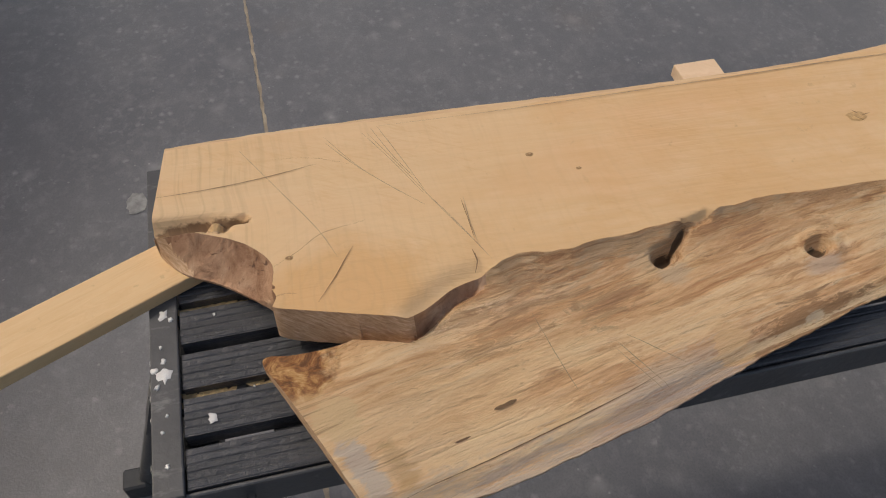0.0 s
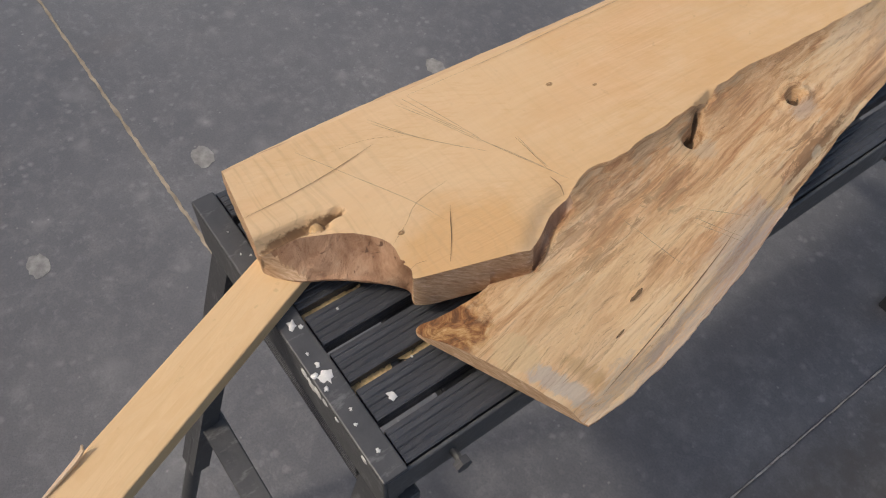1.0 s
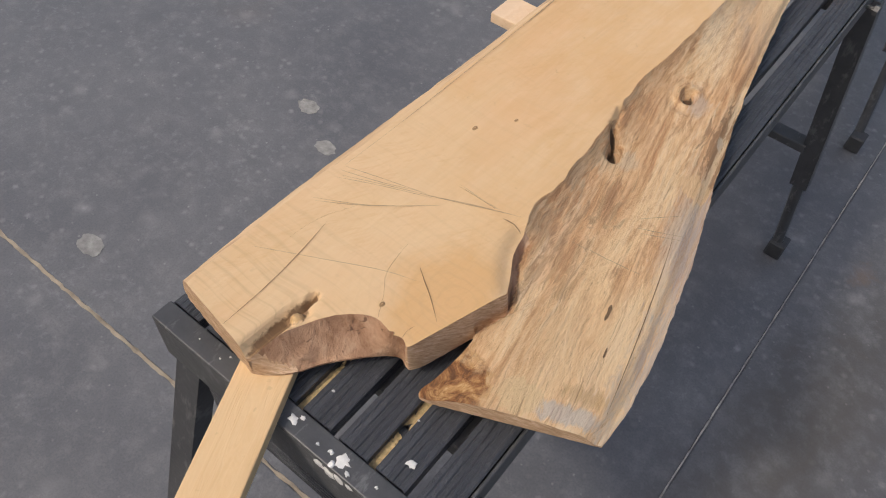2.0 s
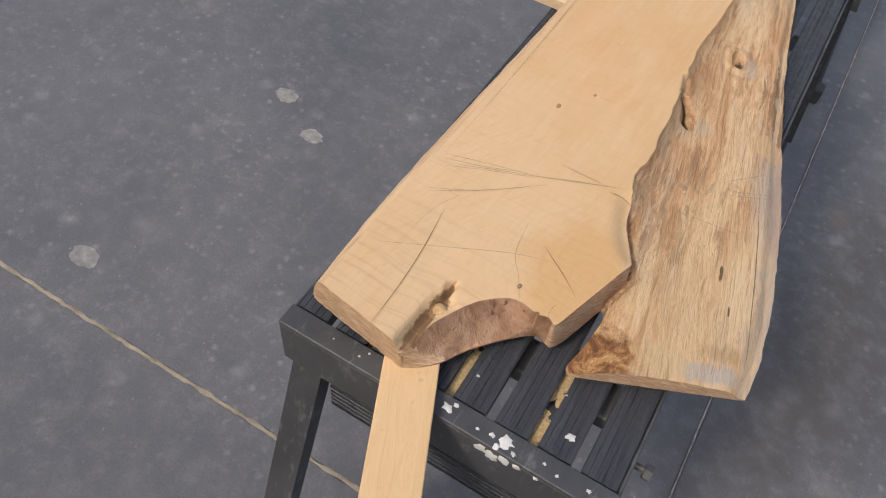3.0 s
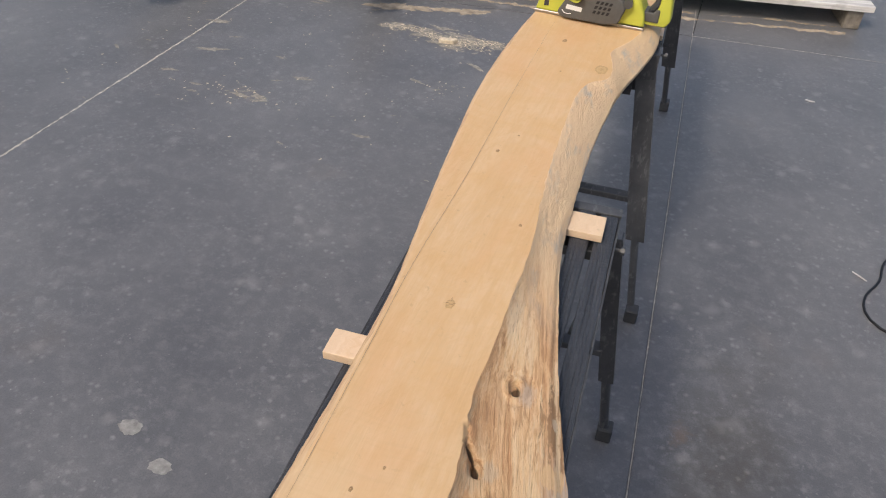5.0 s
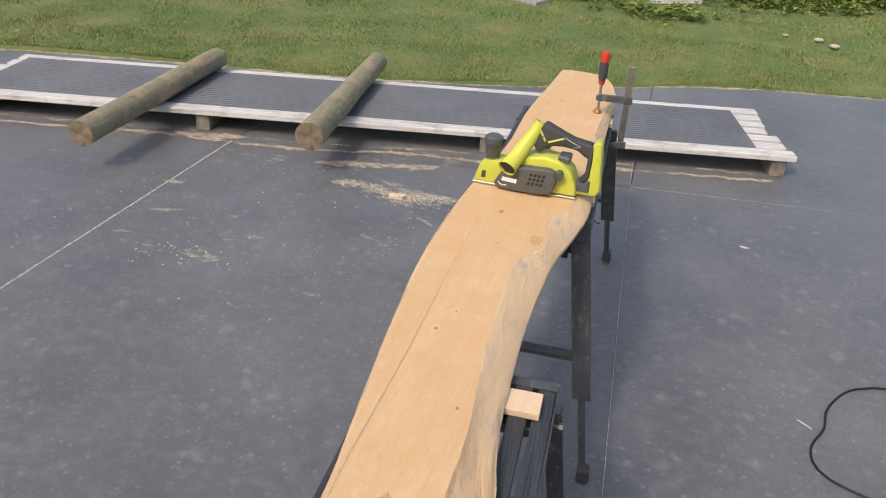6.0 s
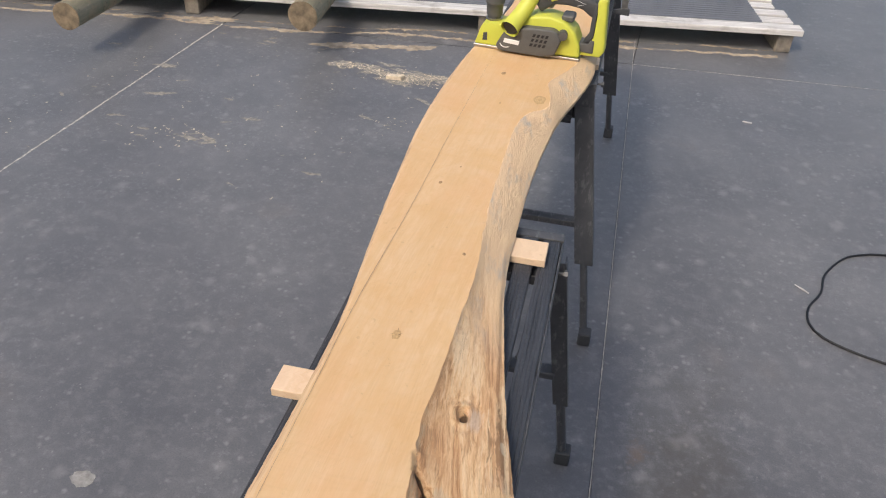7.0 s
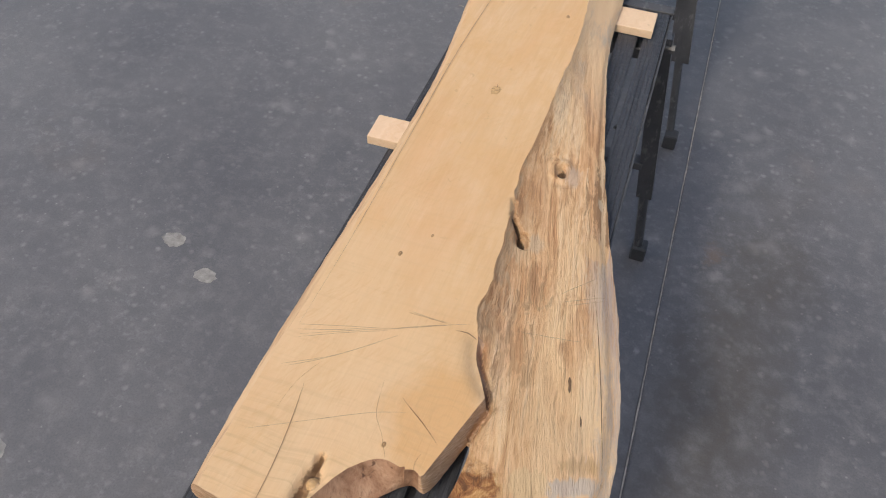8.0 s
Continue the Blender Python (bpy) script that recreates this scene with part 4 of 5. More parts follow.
def knot(x, y, r, seed, halo=False):
    """A small knot set flush in the planed face: dark rim and core."""
    rng = random.Random(seed)
    own = bmesh.new()
    k = 16
    wob = [1 + 0.25 * (rng.random() - 0.5) for _ in range(k)]
    rings = []
    for f, h in ((1.0, 0.0004), (0.72, 0.0009), (0.3, 0.0011)):
        rings.append([own.verts.new((x + r * f * wob[i] * 0.8 * math.cos(2 * math.pi * i / k), y + r * f * wob[i] * 1.25 * math.sin(2 * math.pi * i / k), TOP + h)) for i in range(k)])
    for a, b, m in ((rings[0], rings[1], 0), (rings[1], rings[2], 1)):
        for i in range(k):
            own.faces.new((a[i], a[(i + 1) % k], b[(i + 1) % k], b[i])).material_index = m
    own.faces.new(rings[2]).material_index = 0
    return part("knot", own, [M_KNOT_RIM if halo else M_KNOT, M_KNOT_IN if halo else M_KNOT_DEEP], slab)


for i, (x, y, r) in enumerate(((0.064, 0.371, 0.0035), (0.091, 0.416, 0.0025), (0.112, 0.996, 0.004), (-0.004, 1.231, 0.005), (0.02, 1.31, 0.003), (-0.003, 1.848, 0.008), (0.158, 0.118, 0.003), (0.03, 1.66, 0.003))):
    knot(x, y, r, i)
for i, (x, y, r) in enumerate(((0.064, 0.744, 0.009), (0.124, 1.713, 0.021), (-0.007, 2.943, 0.012))):
    knot(x, y, r, 20 + i, True)
for x, y, a in ((0.066, 0.742, 0.6), (0.062, 0.747, 3.6), (0.065, 0.749, 1.9)):
    part("crack", stroke([(x, y), (x + 0.008 * math.cos(a), y + 0.012 * math.sin(a))], 0.0011, TOP + 0.0014 + 0.0001 * a, 7), M_DARK, slab)

# ---- benches ----
def bench_top(parent, length, width, slats):
    """Ribbed slats between two end rails, on cross battens."""
    pitch = width / slats
    slat_w = pitch * 0.77
    own = bmesh.new()
    ribs = 5
    prof = []
    for r in range(ribs):
        x0 = -slat_w / 2 + slat_w * r / ribs
        w = slat_w / ribs
        prof += [(x0, -0.0008), (x0 + w * 0.15, 0.0), (x0 + w * 0.75, 0.0), (x0 + w * 0.9, -0.0008)]
    prof += [(slat_w / 2, -0.0008), (slat_w / 2, -0.02), (-slat_w / 2, -0.02)]
    a = [own.verts.new((x, 0.028, z)) for x, z in prof]
    b = [own.verts.new((x, length - 0.028, z)) for x, z in prof]
    own.faces.new(a)
    own.faces.new(b[::-1])
    for i in range(len(prof)):
        j = (i + 1) % len(prof)
        own.faces.new((a[i], b[i], b[j], a[j]))
    first = part("slat", own, M_DECK, parent)
    first.location = (pitch * 0.5, 0, 0)
    for k in range(1, slats):
        ob = new("slat", first.data)
        ob.parent = parent
        ob.location = (pitch * (k + 0.5), 0, -0.0015 * (k % 2))
    for y in (0.10, length * 0.5, length - 0.13):
        part("batten", box(0.01, width - 0.01, y, y + 0.045, -0.046, -0.0225, 0.002), M_BLACK, parent)
    return pitch


def folding_leg(parent, top, foot, out, half=0.025):
    """A channel leg with a sliding lower tube and a rubber shoe."""
    top, foot = Vector(top), Vector(foot)
    mid = top.lerp(foot, 0.66)
    way = (foot - top).normalized()
    side = Vector((out, 0, 0))
    thin = half - 0.0035
    prof = [(-half, 0), (half, 0), (half, 0.028), (thin, 0.028), (thin, 0.0035), (-thin, 0.0035), (-thin, 0.028), (-half, 0.028)]
    own = bmesh.new()
    ends = [[own.verts.new(p + Vector((x, y, 0))) for x, y in prof] for p in (top, mid)]
    for k in range(8):
        own.faces.new((ends[0][k], ends[0][(k + 1) % 8], ends[1][(k + 1) % 8], ends[1][k]))
    for a, b, c, d in ((0, 1, 4, 5), (1, 2, 3, 4), (0, 5, 6, 7)):
        own.faces.new([ends[0][q] for q in (a, b, c, d)])
        own.faces.new([ends[1][q] for q in (d, c, b, a)])
    bmesh.ops.recalc_face_normals(own, faces=own.faces[:])
    leg = part("leg", own, M_BLACK, parent)
    part("lower_tube", tube([top.lerp(foot, 0.55) + Vector((0, 0.012, 0)), foot - way * 0.03 + Vector((0, 0.012, 0))], 0.0125, 10), M_BLACK, leg, smooth=40)
    part("rubber_shoe", box(-0.02, 0.02, -0.014, 0.03, 0, 0.05, 0.004, m=Matrix.Translation((foot.x, foot.y, foot.z))), M_RUBBER, leg)
    return leg


def bench(name, label, m, length, width, slats, height, splay_near, splay_far, side_near, side_far, leg_half):
    """A black folding work bench; its origin is the near corner of its top."""
    ob = thing(name, label, "workbench", m, "black folding benches")
    bench_top(ob, length, width, slats)
    for y0, s in ((0, 1), (length, -1)):
        own = box(0, width, min(y0, y0 + s * 0.026), max(y0, y0 + s * 0.026), -0.004, 0.0015, 0.0016, segments=2)
        box(0, width, min(y0, y0 + s * 0.004), max(y0, y0 + s * 0.004), -0.075, -0.003, 0.0014, own)
        part("end_rail", own, M_BLACK, ob, "black steel angle with chipped paint")
    for x0, s in ((0, 1), (width, -1)):
        own = box(min(x0, x0 + s * 0.004), max(x0, x0 + s * 0.004), 0.004, length - 0.004, -0.05, -0.004, 0.0012)
        part("side_rail", own, M_BLACK, ob)
    for x in (0.03, width - 0.03):
        sign = -1 if x < width / 2 else 1
        folding_leg(ob, (x, 0.012, -0.05), (x + sign * side_near, -splay_near, -height), sign, leg_half)
        folding_leg(ob, (x + sign * 0.024, length - 0.035, -0.05), (x + sign * side_far, length + splay_far, -height), sign, leg_half)
    for y, side in ((0.012 - splay_near * 0.52, side_near), (length + splay_far * 0.52 - 0.03, side_far)):
        part("stretcher", box(-side * 0.5 + 0.03, width + side * 0.5 - 0.03, y + 0.004, y + 0.04, -height * 0.55, -height * 0.55 + 0.02, 0.002), M_BLACK, ob)
    y = 0.012 - splay_near * 0.09
    part("stretcher", box(0.0, width, y + 0.029, y + 0.05, -0.125, -0.09, 0.002), M_BLACK, ob)
    prof = [(0.02, -0.135), (0.02, -0.085), (0.003, -0.085)]
    for k in range(5):
        z = -0.086 - k * 0.01
        prof += [(0.003, z), (0.003, z - 0.006), (0.0055, z - 0.007), (0.0055, z - 0.009)]
    prof += [(0.003, -0.135)]
    own = bmesh.new()
    a, b = ([own.verts.new((x, y, z)) for y, z in prof] for x in (0.06, width - 0.06))
    own.faces.new(a)
    own.faces.new(b[::-1])
    for k in range(len(prof)):
        own.faces.new((a[k], b[k], b[(k + 1) % len(prof)], a[(k + 1) % len(prof)]))
    bmesh.ops.recalc_face_normals(own, faces=own.faces[:])
    part("lower_board", own, M_DECK, ob, "ribbed board behind the end rail")
    for x in (0.04, width - 0.04):
        part("brace", beam((x, length - 0.03, -0.28), (x, length - 0.34, -0.05), 0.018, 0.005, 0.001), M_BLACK, ob)
    for y in (0.075, length - 0.1):
        knob = part("bolt", tube([(width + 0.0, y, -0.028), (width + 0.016, y, -0.028)], 0.004, 8), M_GREY, ob, "dull dark bolt")
        part("nut", tube([(width + 0.012, y, -0.028), (width + 0.02, y, -0.028)], 0.009, 6), M_BLACK, knob)
    return ob


BENCH_1 = pose(-0.034, -0.032, 0.790, 0, 0, 3.0)
bench("folding_bench", "scuffed black folding bench with ribbed slats and white paint splashes", BENCH_1, 1.225, 0.378, 8, 0.79, 0.225, 0.055, 0.02, 0.115, 0.019)
BENCH_2 = pose(-0.125, 1.985, 0.790, 0, 0, 2.5)
bench("folding_bench", "black folding bench carrying the far end of the slab", BENCH_2, 1.02, 0.372, 8, 0.79, 0.24, 0.22, 0.125, 0.10, 0.029)


# ---- board and packing blocks ----
def lumber(name, label, category, m, lx, ly, lz, material, group=""):
    own = box(0, lx, 0, ly, 0, lz, 0.0015, segments=2)
    ob = part(name, own, material, label=label)
    ob.matrix_world = m
    return tagged(ob, label, category, group)


lumber("pine_board", "clean pale pine board sticking out from under the slab", "board", pose(0.0895, 0.103, 0.7905, 0, 0, 207.06), 0.056, 0.56, 0.017, M_BOARD)
own = tube([(0.216, -0.262, 0.8082), (0.205, -0.24, 0.8095), (0.196, -0.222, 0.811), (0.191, -0.214, 0.813), (0.189, -0.212, 0.818)], [0.001, 0.0022, 0.0026, 0.002, 0.0011], 6)
tagged(part("wood_splinter", own, M_BLOCK, smooth=50), "white curled splinter on the edge of the board", "splinter")
lumber("packing_block", "small pale pine block wedged under the slab", "wood block", pose(-0.100, 0.606, 0.791, 0, 0, 4), 0.2, 0.056, 0.0165, M_BLOCK, "packing blocks")
lumber("packing_block", "small pale pine block wedged under the slab", "wood block", pose(0.09, 1.073, 0.791, 0, 0, 3), 0.168, 0.066, 0.0165, M_BLOCK, "packing blocks")
lumber("packing_block", "small pale pine block wedged under the slab", "wood block", pose(0.08, 2.10, 0.791, 0, 0, 3), 0.157, 0.06, 0.0165, M_BLOCK, "packing blocks")
lumber("packing_block", "small pale pine block wedged under the slab", "wood block", pose(0.06, 2.86, 0.791, 0, 0, 3), 0.15, 0.07, 0.0165, M_BLOCK, "packing blocks")


# ---- hand planer ----
def side_prism(outline, y0, y1, bevel, segments=2):
    """An outline in the side view (x, z), as thick as y0 to y1."""
    m = Matrix(((1, 0, 0, 0), (0, 0, 1, 0), (0, 1, 0, 0), (0, 0, 0, 1)))
    own = prism(outline, y0, y1, bevel, None, m, segments)
    bmesh.ops.recalc_face_normals(own, faces=own.faces[:])
    return own


def hand_planer(m):
    ob = thing("hand_planer", "lime green and dark grey cordless hand planer resting on the slab", "power planer", m)
    part("sole", box(0, 0.098, 0.012, 0.096, 0.0, 0.009, 0.0015), M_STEEL, ob, "bright steel front shoe")
    part("sole", box(0.102, 0.318, 0.012, 0.096, 0.0, 0.008, 0.0015), M_STEEL, ob, "bright steel rear shoe")
    nose = part("front_housing", side_prism([(0.002, 0.009), (0.018, 0.06), (0.026, 0.074), (0.09, 0.078), (0.1, 0.06), (0.1, 0.009)], 0.014, 0.094, 0.006), M_LIME, ob, smooth=35)
    part("inset", side_prism([(0.026, 0.022), (0.028, 0.045), (0.04, 0.048), (0.041, 0.024)], 0.0125, 0.02, 0.002), M_RUBBER, nose)
    part("housing", side_prism([(0.088, 0.0085), (0.088, 0.066), (0.125, 0.094), (0.17, 0.112), (0.215, 0.118), (0.262, 0.108), (0.295, 0.082), (0.312, 0.045), (0.318, 0.0085)], 0.016, 0.096, 0.009, 3), M_LIME, ob, smooth=35)
    back = part("rear_loop", side_prism([(0.296, 0.012), (0.30, 0.042), (0.334, 0.046), (0.347, 0.066), (0.349, 0.13), (0.345, 0.17), (0.36, 0.182), (0.372, 0.176), (0.384, 0.03), (0.372, 0.012)], 0.034, 0.078, 0.006, 3), M_LIME, ob, smooth=35)
    part("loop_lining", side_prism([(0.318, 0.05), (0.333, 0.052), (0.346, 0.068), (0.348, 0.164), (0.338, 0.166), (0.335, 0.13), (0.333, 0.078), (0.328, 0.066)], 0.036, 0.076, 0.003), M_RUBBER, back, "dark rubber lining", 40)
    part("battery_latch", side_prism([(0.30, 0.024), (0.30, 0.05), (0.336, 0.05), (0.34, 0.06), (0.352, 0.06), (0.352, 0.022)], 0.03, 0.082, 0.004), M_GREY, back)
    grip = part("grip", side_prism([(0.170, 0.142), (0.186, 0.196), (0.2, 0.214), (0.24, 0.196), (0.29, 0.176), (0.33, 0.17), (0.345, 0.168), (0.345, 0.12), (0.328, 0.126), (0.302, 0.144), (0.26, 0.149), (0.225, 0.146), (0.205, 0.132), (0.188, 0.118)], 0.036, 0.076, 0.010, 3), M_RUBBER, ob, "dark rubber-coated handle", 40)
    part("trigger", side_prism([(0.205, 0.146), (0.225, 0.15), (0.222, 0.136), (0.21, 0.13)], 0.045, 0.067, 0.003), M_GREY, grip)
    for a, b in (((0.188, 0.192), (0.198, 0.175)), ((0.2, 0.172), (0.206, 0.16)), ((0.215, 0.158), (0.26, 0.176))):
        part("stripe", tube([(a[0], 0.0358, a[1]), (b[0], 0.0358, b[1])], 0.0034, 6), M_LIME, grip, "lime green accent")
    part("seam", tube([(0.262, 0.0362, 0.18), (0.285, 0.0362, 0.168), (0.312, 0.0362, 0.16), (0.29, 0.0362, 0.152)], 0.0008, 5), M_PRINT, grip)
    port = part("chip_chute", tube([(0.114, -0.026, 0.082), (0.119, -0.012, 0.09), (0.134, 0.012, 0.112), (0.152, 0.034, 0.145), (0.17, 0.05, 0.178), (0.186, 0.056, 0.208)], [0.0265, 0.026, 0.024, 0.022, 0.02, 0.017], 22, close=False), M_LIME, ob, "lime green chip outlet tube", 40)
    # a black disc stands for the shade inside the open outlet
    part("outlet_bore", tube([(0.1148, -0.0235, 0.0834), (0.116, -0.02, 0.0855)], 0.0225, 20), M_CORD, port)
    part("outlet_rim", tube([(0.1135, -0.0275, 0.0812), (0.116, -0.0205, 0.0852)], 0.0278, 22, close=False), M_LIME, port, smooth=40)
    cover = part("belt_cover", side_prism([(0.072, 0.022), (0.092, 0.06), (0.104, 0.07), (0.16, 0.086), (0.235, 0.089), (0.25, 0.082), (0.262, 0.06), (0.248, 0.016), (0.215, 0.006), (0.095, 0.006), (0.08, 0.01)], -0.010, 0.02, 0.006, 3), M_GREY, ob, "dark grey belt cover with vents", 40)
    for r in range(3):
        for c in range(4):
            x, z = 0.178 + c * 0.0125 + r * -0.003, 0.062 - r * 0.014
            part("vent_slot", side_prism([(x, z), (x + 0.004, z + 0.009), (x + 0.0115, z + 0.009), (x + 0.0075, z)], -0.0108, -0.006, 0.0006, 1), M_CORD, cover)
    part("logo_bar", side_prism([(0.095, 0.034), (0.098, 0.047), (0.143, 0.044), (0.141, 0.031)], -0.0108, -0.008, 0.0008, 1), M_PRINT, cover, "plain white maker's mark")
    part("logo_arc", tube([(0.086, -0.0104, 0.03), (0.091, -0.0104, 0.023), (0.101, -0.0104, 0.02), (0.113, -0.0104, 0.022)], 0.0013, 6), M_PRINT, cover, "thin white curved line")
    part("bevel_knob", tube([(0.262, 0.014, 0.076), (0.266, -0.006, 0.074)], 0.013, 12), M_GREY, ob, smooth=40)
    part("rear_clip", box(0.25, 0.285, 0.03, 0.082, 0.104, 0.122, 0.004), M_GREY, ob)
    knob = part("depth_knob", tube([(0.048, 0.055, 0.074), (0.048, 0.055, 0.088), (0.048, 0.055, 0.089), (0.048, 0.055, 0.122), (0.048, 0.055, 0.126), (0.048, 0.055, 0.142), (0.048, 0.055, 0.147)], [0.021, 0.02, 0.0235, 0.025, 0.0285, 0.028, 0.022], 24), M_GREY, ob, "round dark depth knob", 40)
    part("scale_ring", tube([(0.048, 0.055, 0.0775), (0.048, 0.055, 0.0815)], 0.0245, 24), M_STEEL, knob)
    return ob


hand_planer(pose(-0.134, 2.0, 0.8506, 0, 0, -1.5))


# ---- clamp at the far end ----
def bar_clamp(m):
    ob = thing("bar_clamp", "bar clamp with red and black handle gripping the slab", "clamp", m)
    part("bar", box(-0.012, 0.012, -0.0035, 0.0035, -0.12, 0.193, 0.0012), M_STEEL, ob, "ridged steel bar")
    part("fixed_jaw", side_prism([(-0.045, -0.128), (-0.045, -0.116), (0.0, -0.104), (0.022, -0.104), (0.022, -0.13)], -0.008, 0.008, 0.002), M_BLACK, ob, "black forged lower jaw")
    part("sliding_arm", side_prism([(-0.118, 0.05), (-0.118, 0.068), (-0.1, 0.074), (0.018, 0.076), (0.021, 0.05), (-0.02, 0.05)], -0.009, 0.009, 0.002), M_BLACK, ob, "black sliding arm")
    screw = part("spindle", tube([(-0.106, 0, 0.012), (-0.106, 0, 0.116)], 0.0055, 12), M_STEEL, ob, smooth=40)
    part("pressure_pad", tube([(-0.106, 0, 0.0006), (-0.106, 0, 0.004), (-0.106, 0, 0.011), (-0.106, 0, 0.016)], [0.0155, 0.0165, 0.012, 0.007], 18), M_BRASS, screw, "copper-toned swivel pad", 40)
    grip = part("handle", tube([(-0.106, 0, 0.128), (-0.106, 0, 0.14), (-0.106, 0, 0.17), (-0.106, 0, 0.2)], [0.0125, 0.0155, 0.0175, 0.0155], 18), M_RUBBER, ob, "black rubber grip", 40)
    part("handle_collar", tube([(-0.106, 0, 0.112), (-0.106, 0, 0.118), (-0.106, 0, 0.128)], [0.009, 0.0125, 0.0125], 18), M_RED, grip, "red plastic collar", 40)
    part("handle_cap", tube([(-0.106, 0, 0.2), (-0.106, 0, 0.232), (-0.106, 0, 0.238)], [0.0155, 0.0165, 0.013], 18), M_RED, grip, "red plastic end cap", 40)
    return ob


bar_clamp(pose(0.252, 2.85, 0.8505))


# ---- roofing sheets on timber bearers ----
M_BEARER = plain("damp_grey_bearer", (0.30, 0.26, 0.21), 0.9, vary=0.5, scale=25, depth=0.003)
def sheet_stack(m):
    """Pale boards on cross bearers, with a dark ribbed sheet laid over them."""
    ob = thing("board_stack", "long low stack of weathered pale boards on bearers", "timber stack", m)
    rng = random.Random(8)
    for k in range(7):
        v = 0.005 + k * 0.133
        w = 0.105 if k in (0, 6) else 0.09
        a, b = -4.12 + rng.uniform(-0.05, 0.03), 1.255 - (0.0 if k == 0 else 0.02 + rng.uniform(0, 0.05))
        own = box(a, b, v, v + w, 0.112, 0.147, 0.003)
        part("board", own, M_PALLET, ob)
    for u in (-4.0, -2.45, -0.62, 1.17):
        part("bearer", box(u - 0.045, u + 0.045, 0.03, 0.9, 0.0, 0.1115, 0.005), M_BEARER, ob)
    return ob


STACK = pose(0.0, 4.44, 0, 0, 0, 11.45)
sheet_stack(STACK)


def ribbed_sheet(m):
    own = bmesh.new()
    prof = []
    v, k = 0.105, 0
    while v < 0.81:
        prof += [(v, 0.150), (v + 0.022, 0.150), (v + 0.026, 0.154), (v + 0.034, 0.154), (v + 0.038, 0.150)]
        v += 0.0395
    rows = [[own.verts.new((u, q, z)) for q, z in prof] for u in (-4.05, -2.0, 0.0, 1.035)]
    for a, b in zip(rows, rows[1:]):
        for i in range(len(prof) - 1):
            own.faces.new((a[i], b[i], b[i + 1], a[i + 1]))
    bmesh.ops.recalc_face_normals(own, faces=own.faces[:])
    for f in own.faces:
        if f.normal.z < 0:
            f.normal_flip()
    bmesh.ops.solidify(own, geom=own.faces[:], thickness=0.0014)
    ob = part("roofing_sheet", own, M_SHEET)
    ob.matrix_world = m
    return tagged(ob, "long dark grey ribbed roofing sheet lying on pale boards", "roofing sheet")


ribbed_sheet(STACK)


def pole(a, b, r, seed):
    """A round post with slight bends, knots and sawn ends."""
    own = bmesh.new()
    a, b = Vector(a), Vector(b)
    length = (b - a).length
    rows = []
    for i in range(29):
        f = i / 28
        ring = []
        for k in range(22):
            t = 2 * math.pi * k / 22
            q = r * (1.0 - (0.02 if seed < 5 else 0.14) * f + 0.05 / (1 + ((f - 0.66) / 0.012) ** 2) * (seed < 5) + 0.045 * noise.noise((math.cos(t) * 1.2, math.sin(t) * 1.2 + seed, f * 5)) + 0.02 * noise.noise((math.cos(t) * 4, math.sin(t) * 4 + seed, f * 20)))
            ring.append(own.verts.new((q * math.cos(t), q * math.sin(t), f * length)))
        rows.append(ring)
    for p, q in zip(rows, rows[1:]):
        for k in range(22):
            own.faces.new((p[k], p[(k + 1) % 22], q[(k + 1) % 22], q[k]))
    for f in (own.faces.new(rows[0][::-1]), own.faces.new(rows[-1])):
        f.material_index = 1
    ob = part("wooden_pole", own, [M_POLE, M_POLE_END], smooth=45)
    ob.matrix_world = Matrix.Translation(a) @ (b - a).to_track_quat("Z", "Y").to_matrix().to_4x4()
    return tagged(ob, "thick greenish-grey round wooden pole lying across the roofing sheet", "wooden pole", "wooden poles")


M_POLE_END = plain("sawn_pole_end", (0.30, 0.23, 0.15), 0.85, vary=0.7, scale=18, depth=0.003)
pole((-2.62, 3.15, 0.231), (-2.775, 4.80, 0.228), 0.075, 1)
pole((-1.465, 3.595, 0.239), (-1.693, 5.23, 0.228), 0.082, 7)


def smears(count, place, size, seed):
    """Thin ragged smears of trodden sawdust, drawn out sideways."""
    rng = random.Random(seed)
    own = bmesh.new()
    for q in range(count):
        x, y = place(rng)
        r, k, turn = size * (0.3 + rng.random() ** 2 * 1.6), 26, rng.gauss(0.1, 0.35)
        phase = rng.random() * 50
        c, s = math.cos(turn), math.sin(turn)
        ring = []
        for i in range(k):
            a = 2 * math.pi * i / k
            f = r * max(0.12, 0.8 + 0.7 * noise.noise((math.cos(a) * 1.4, math.sin(a) * 1.4, phase)) + 0.5 * noise.noise((math.cos(a) * 4, math.sin(a) * 4, phase)))
            u, v = 2.4 * f * math.cos(a), 0.7 * f * math.sin(a)
            ring.append(own.verts.new((x + u * c - v * s, y + u * s + v * c, 0.0008 + 0.000004 * q)))
        own.faces.new(ring)
    return own


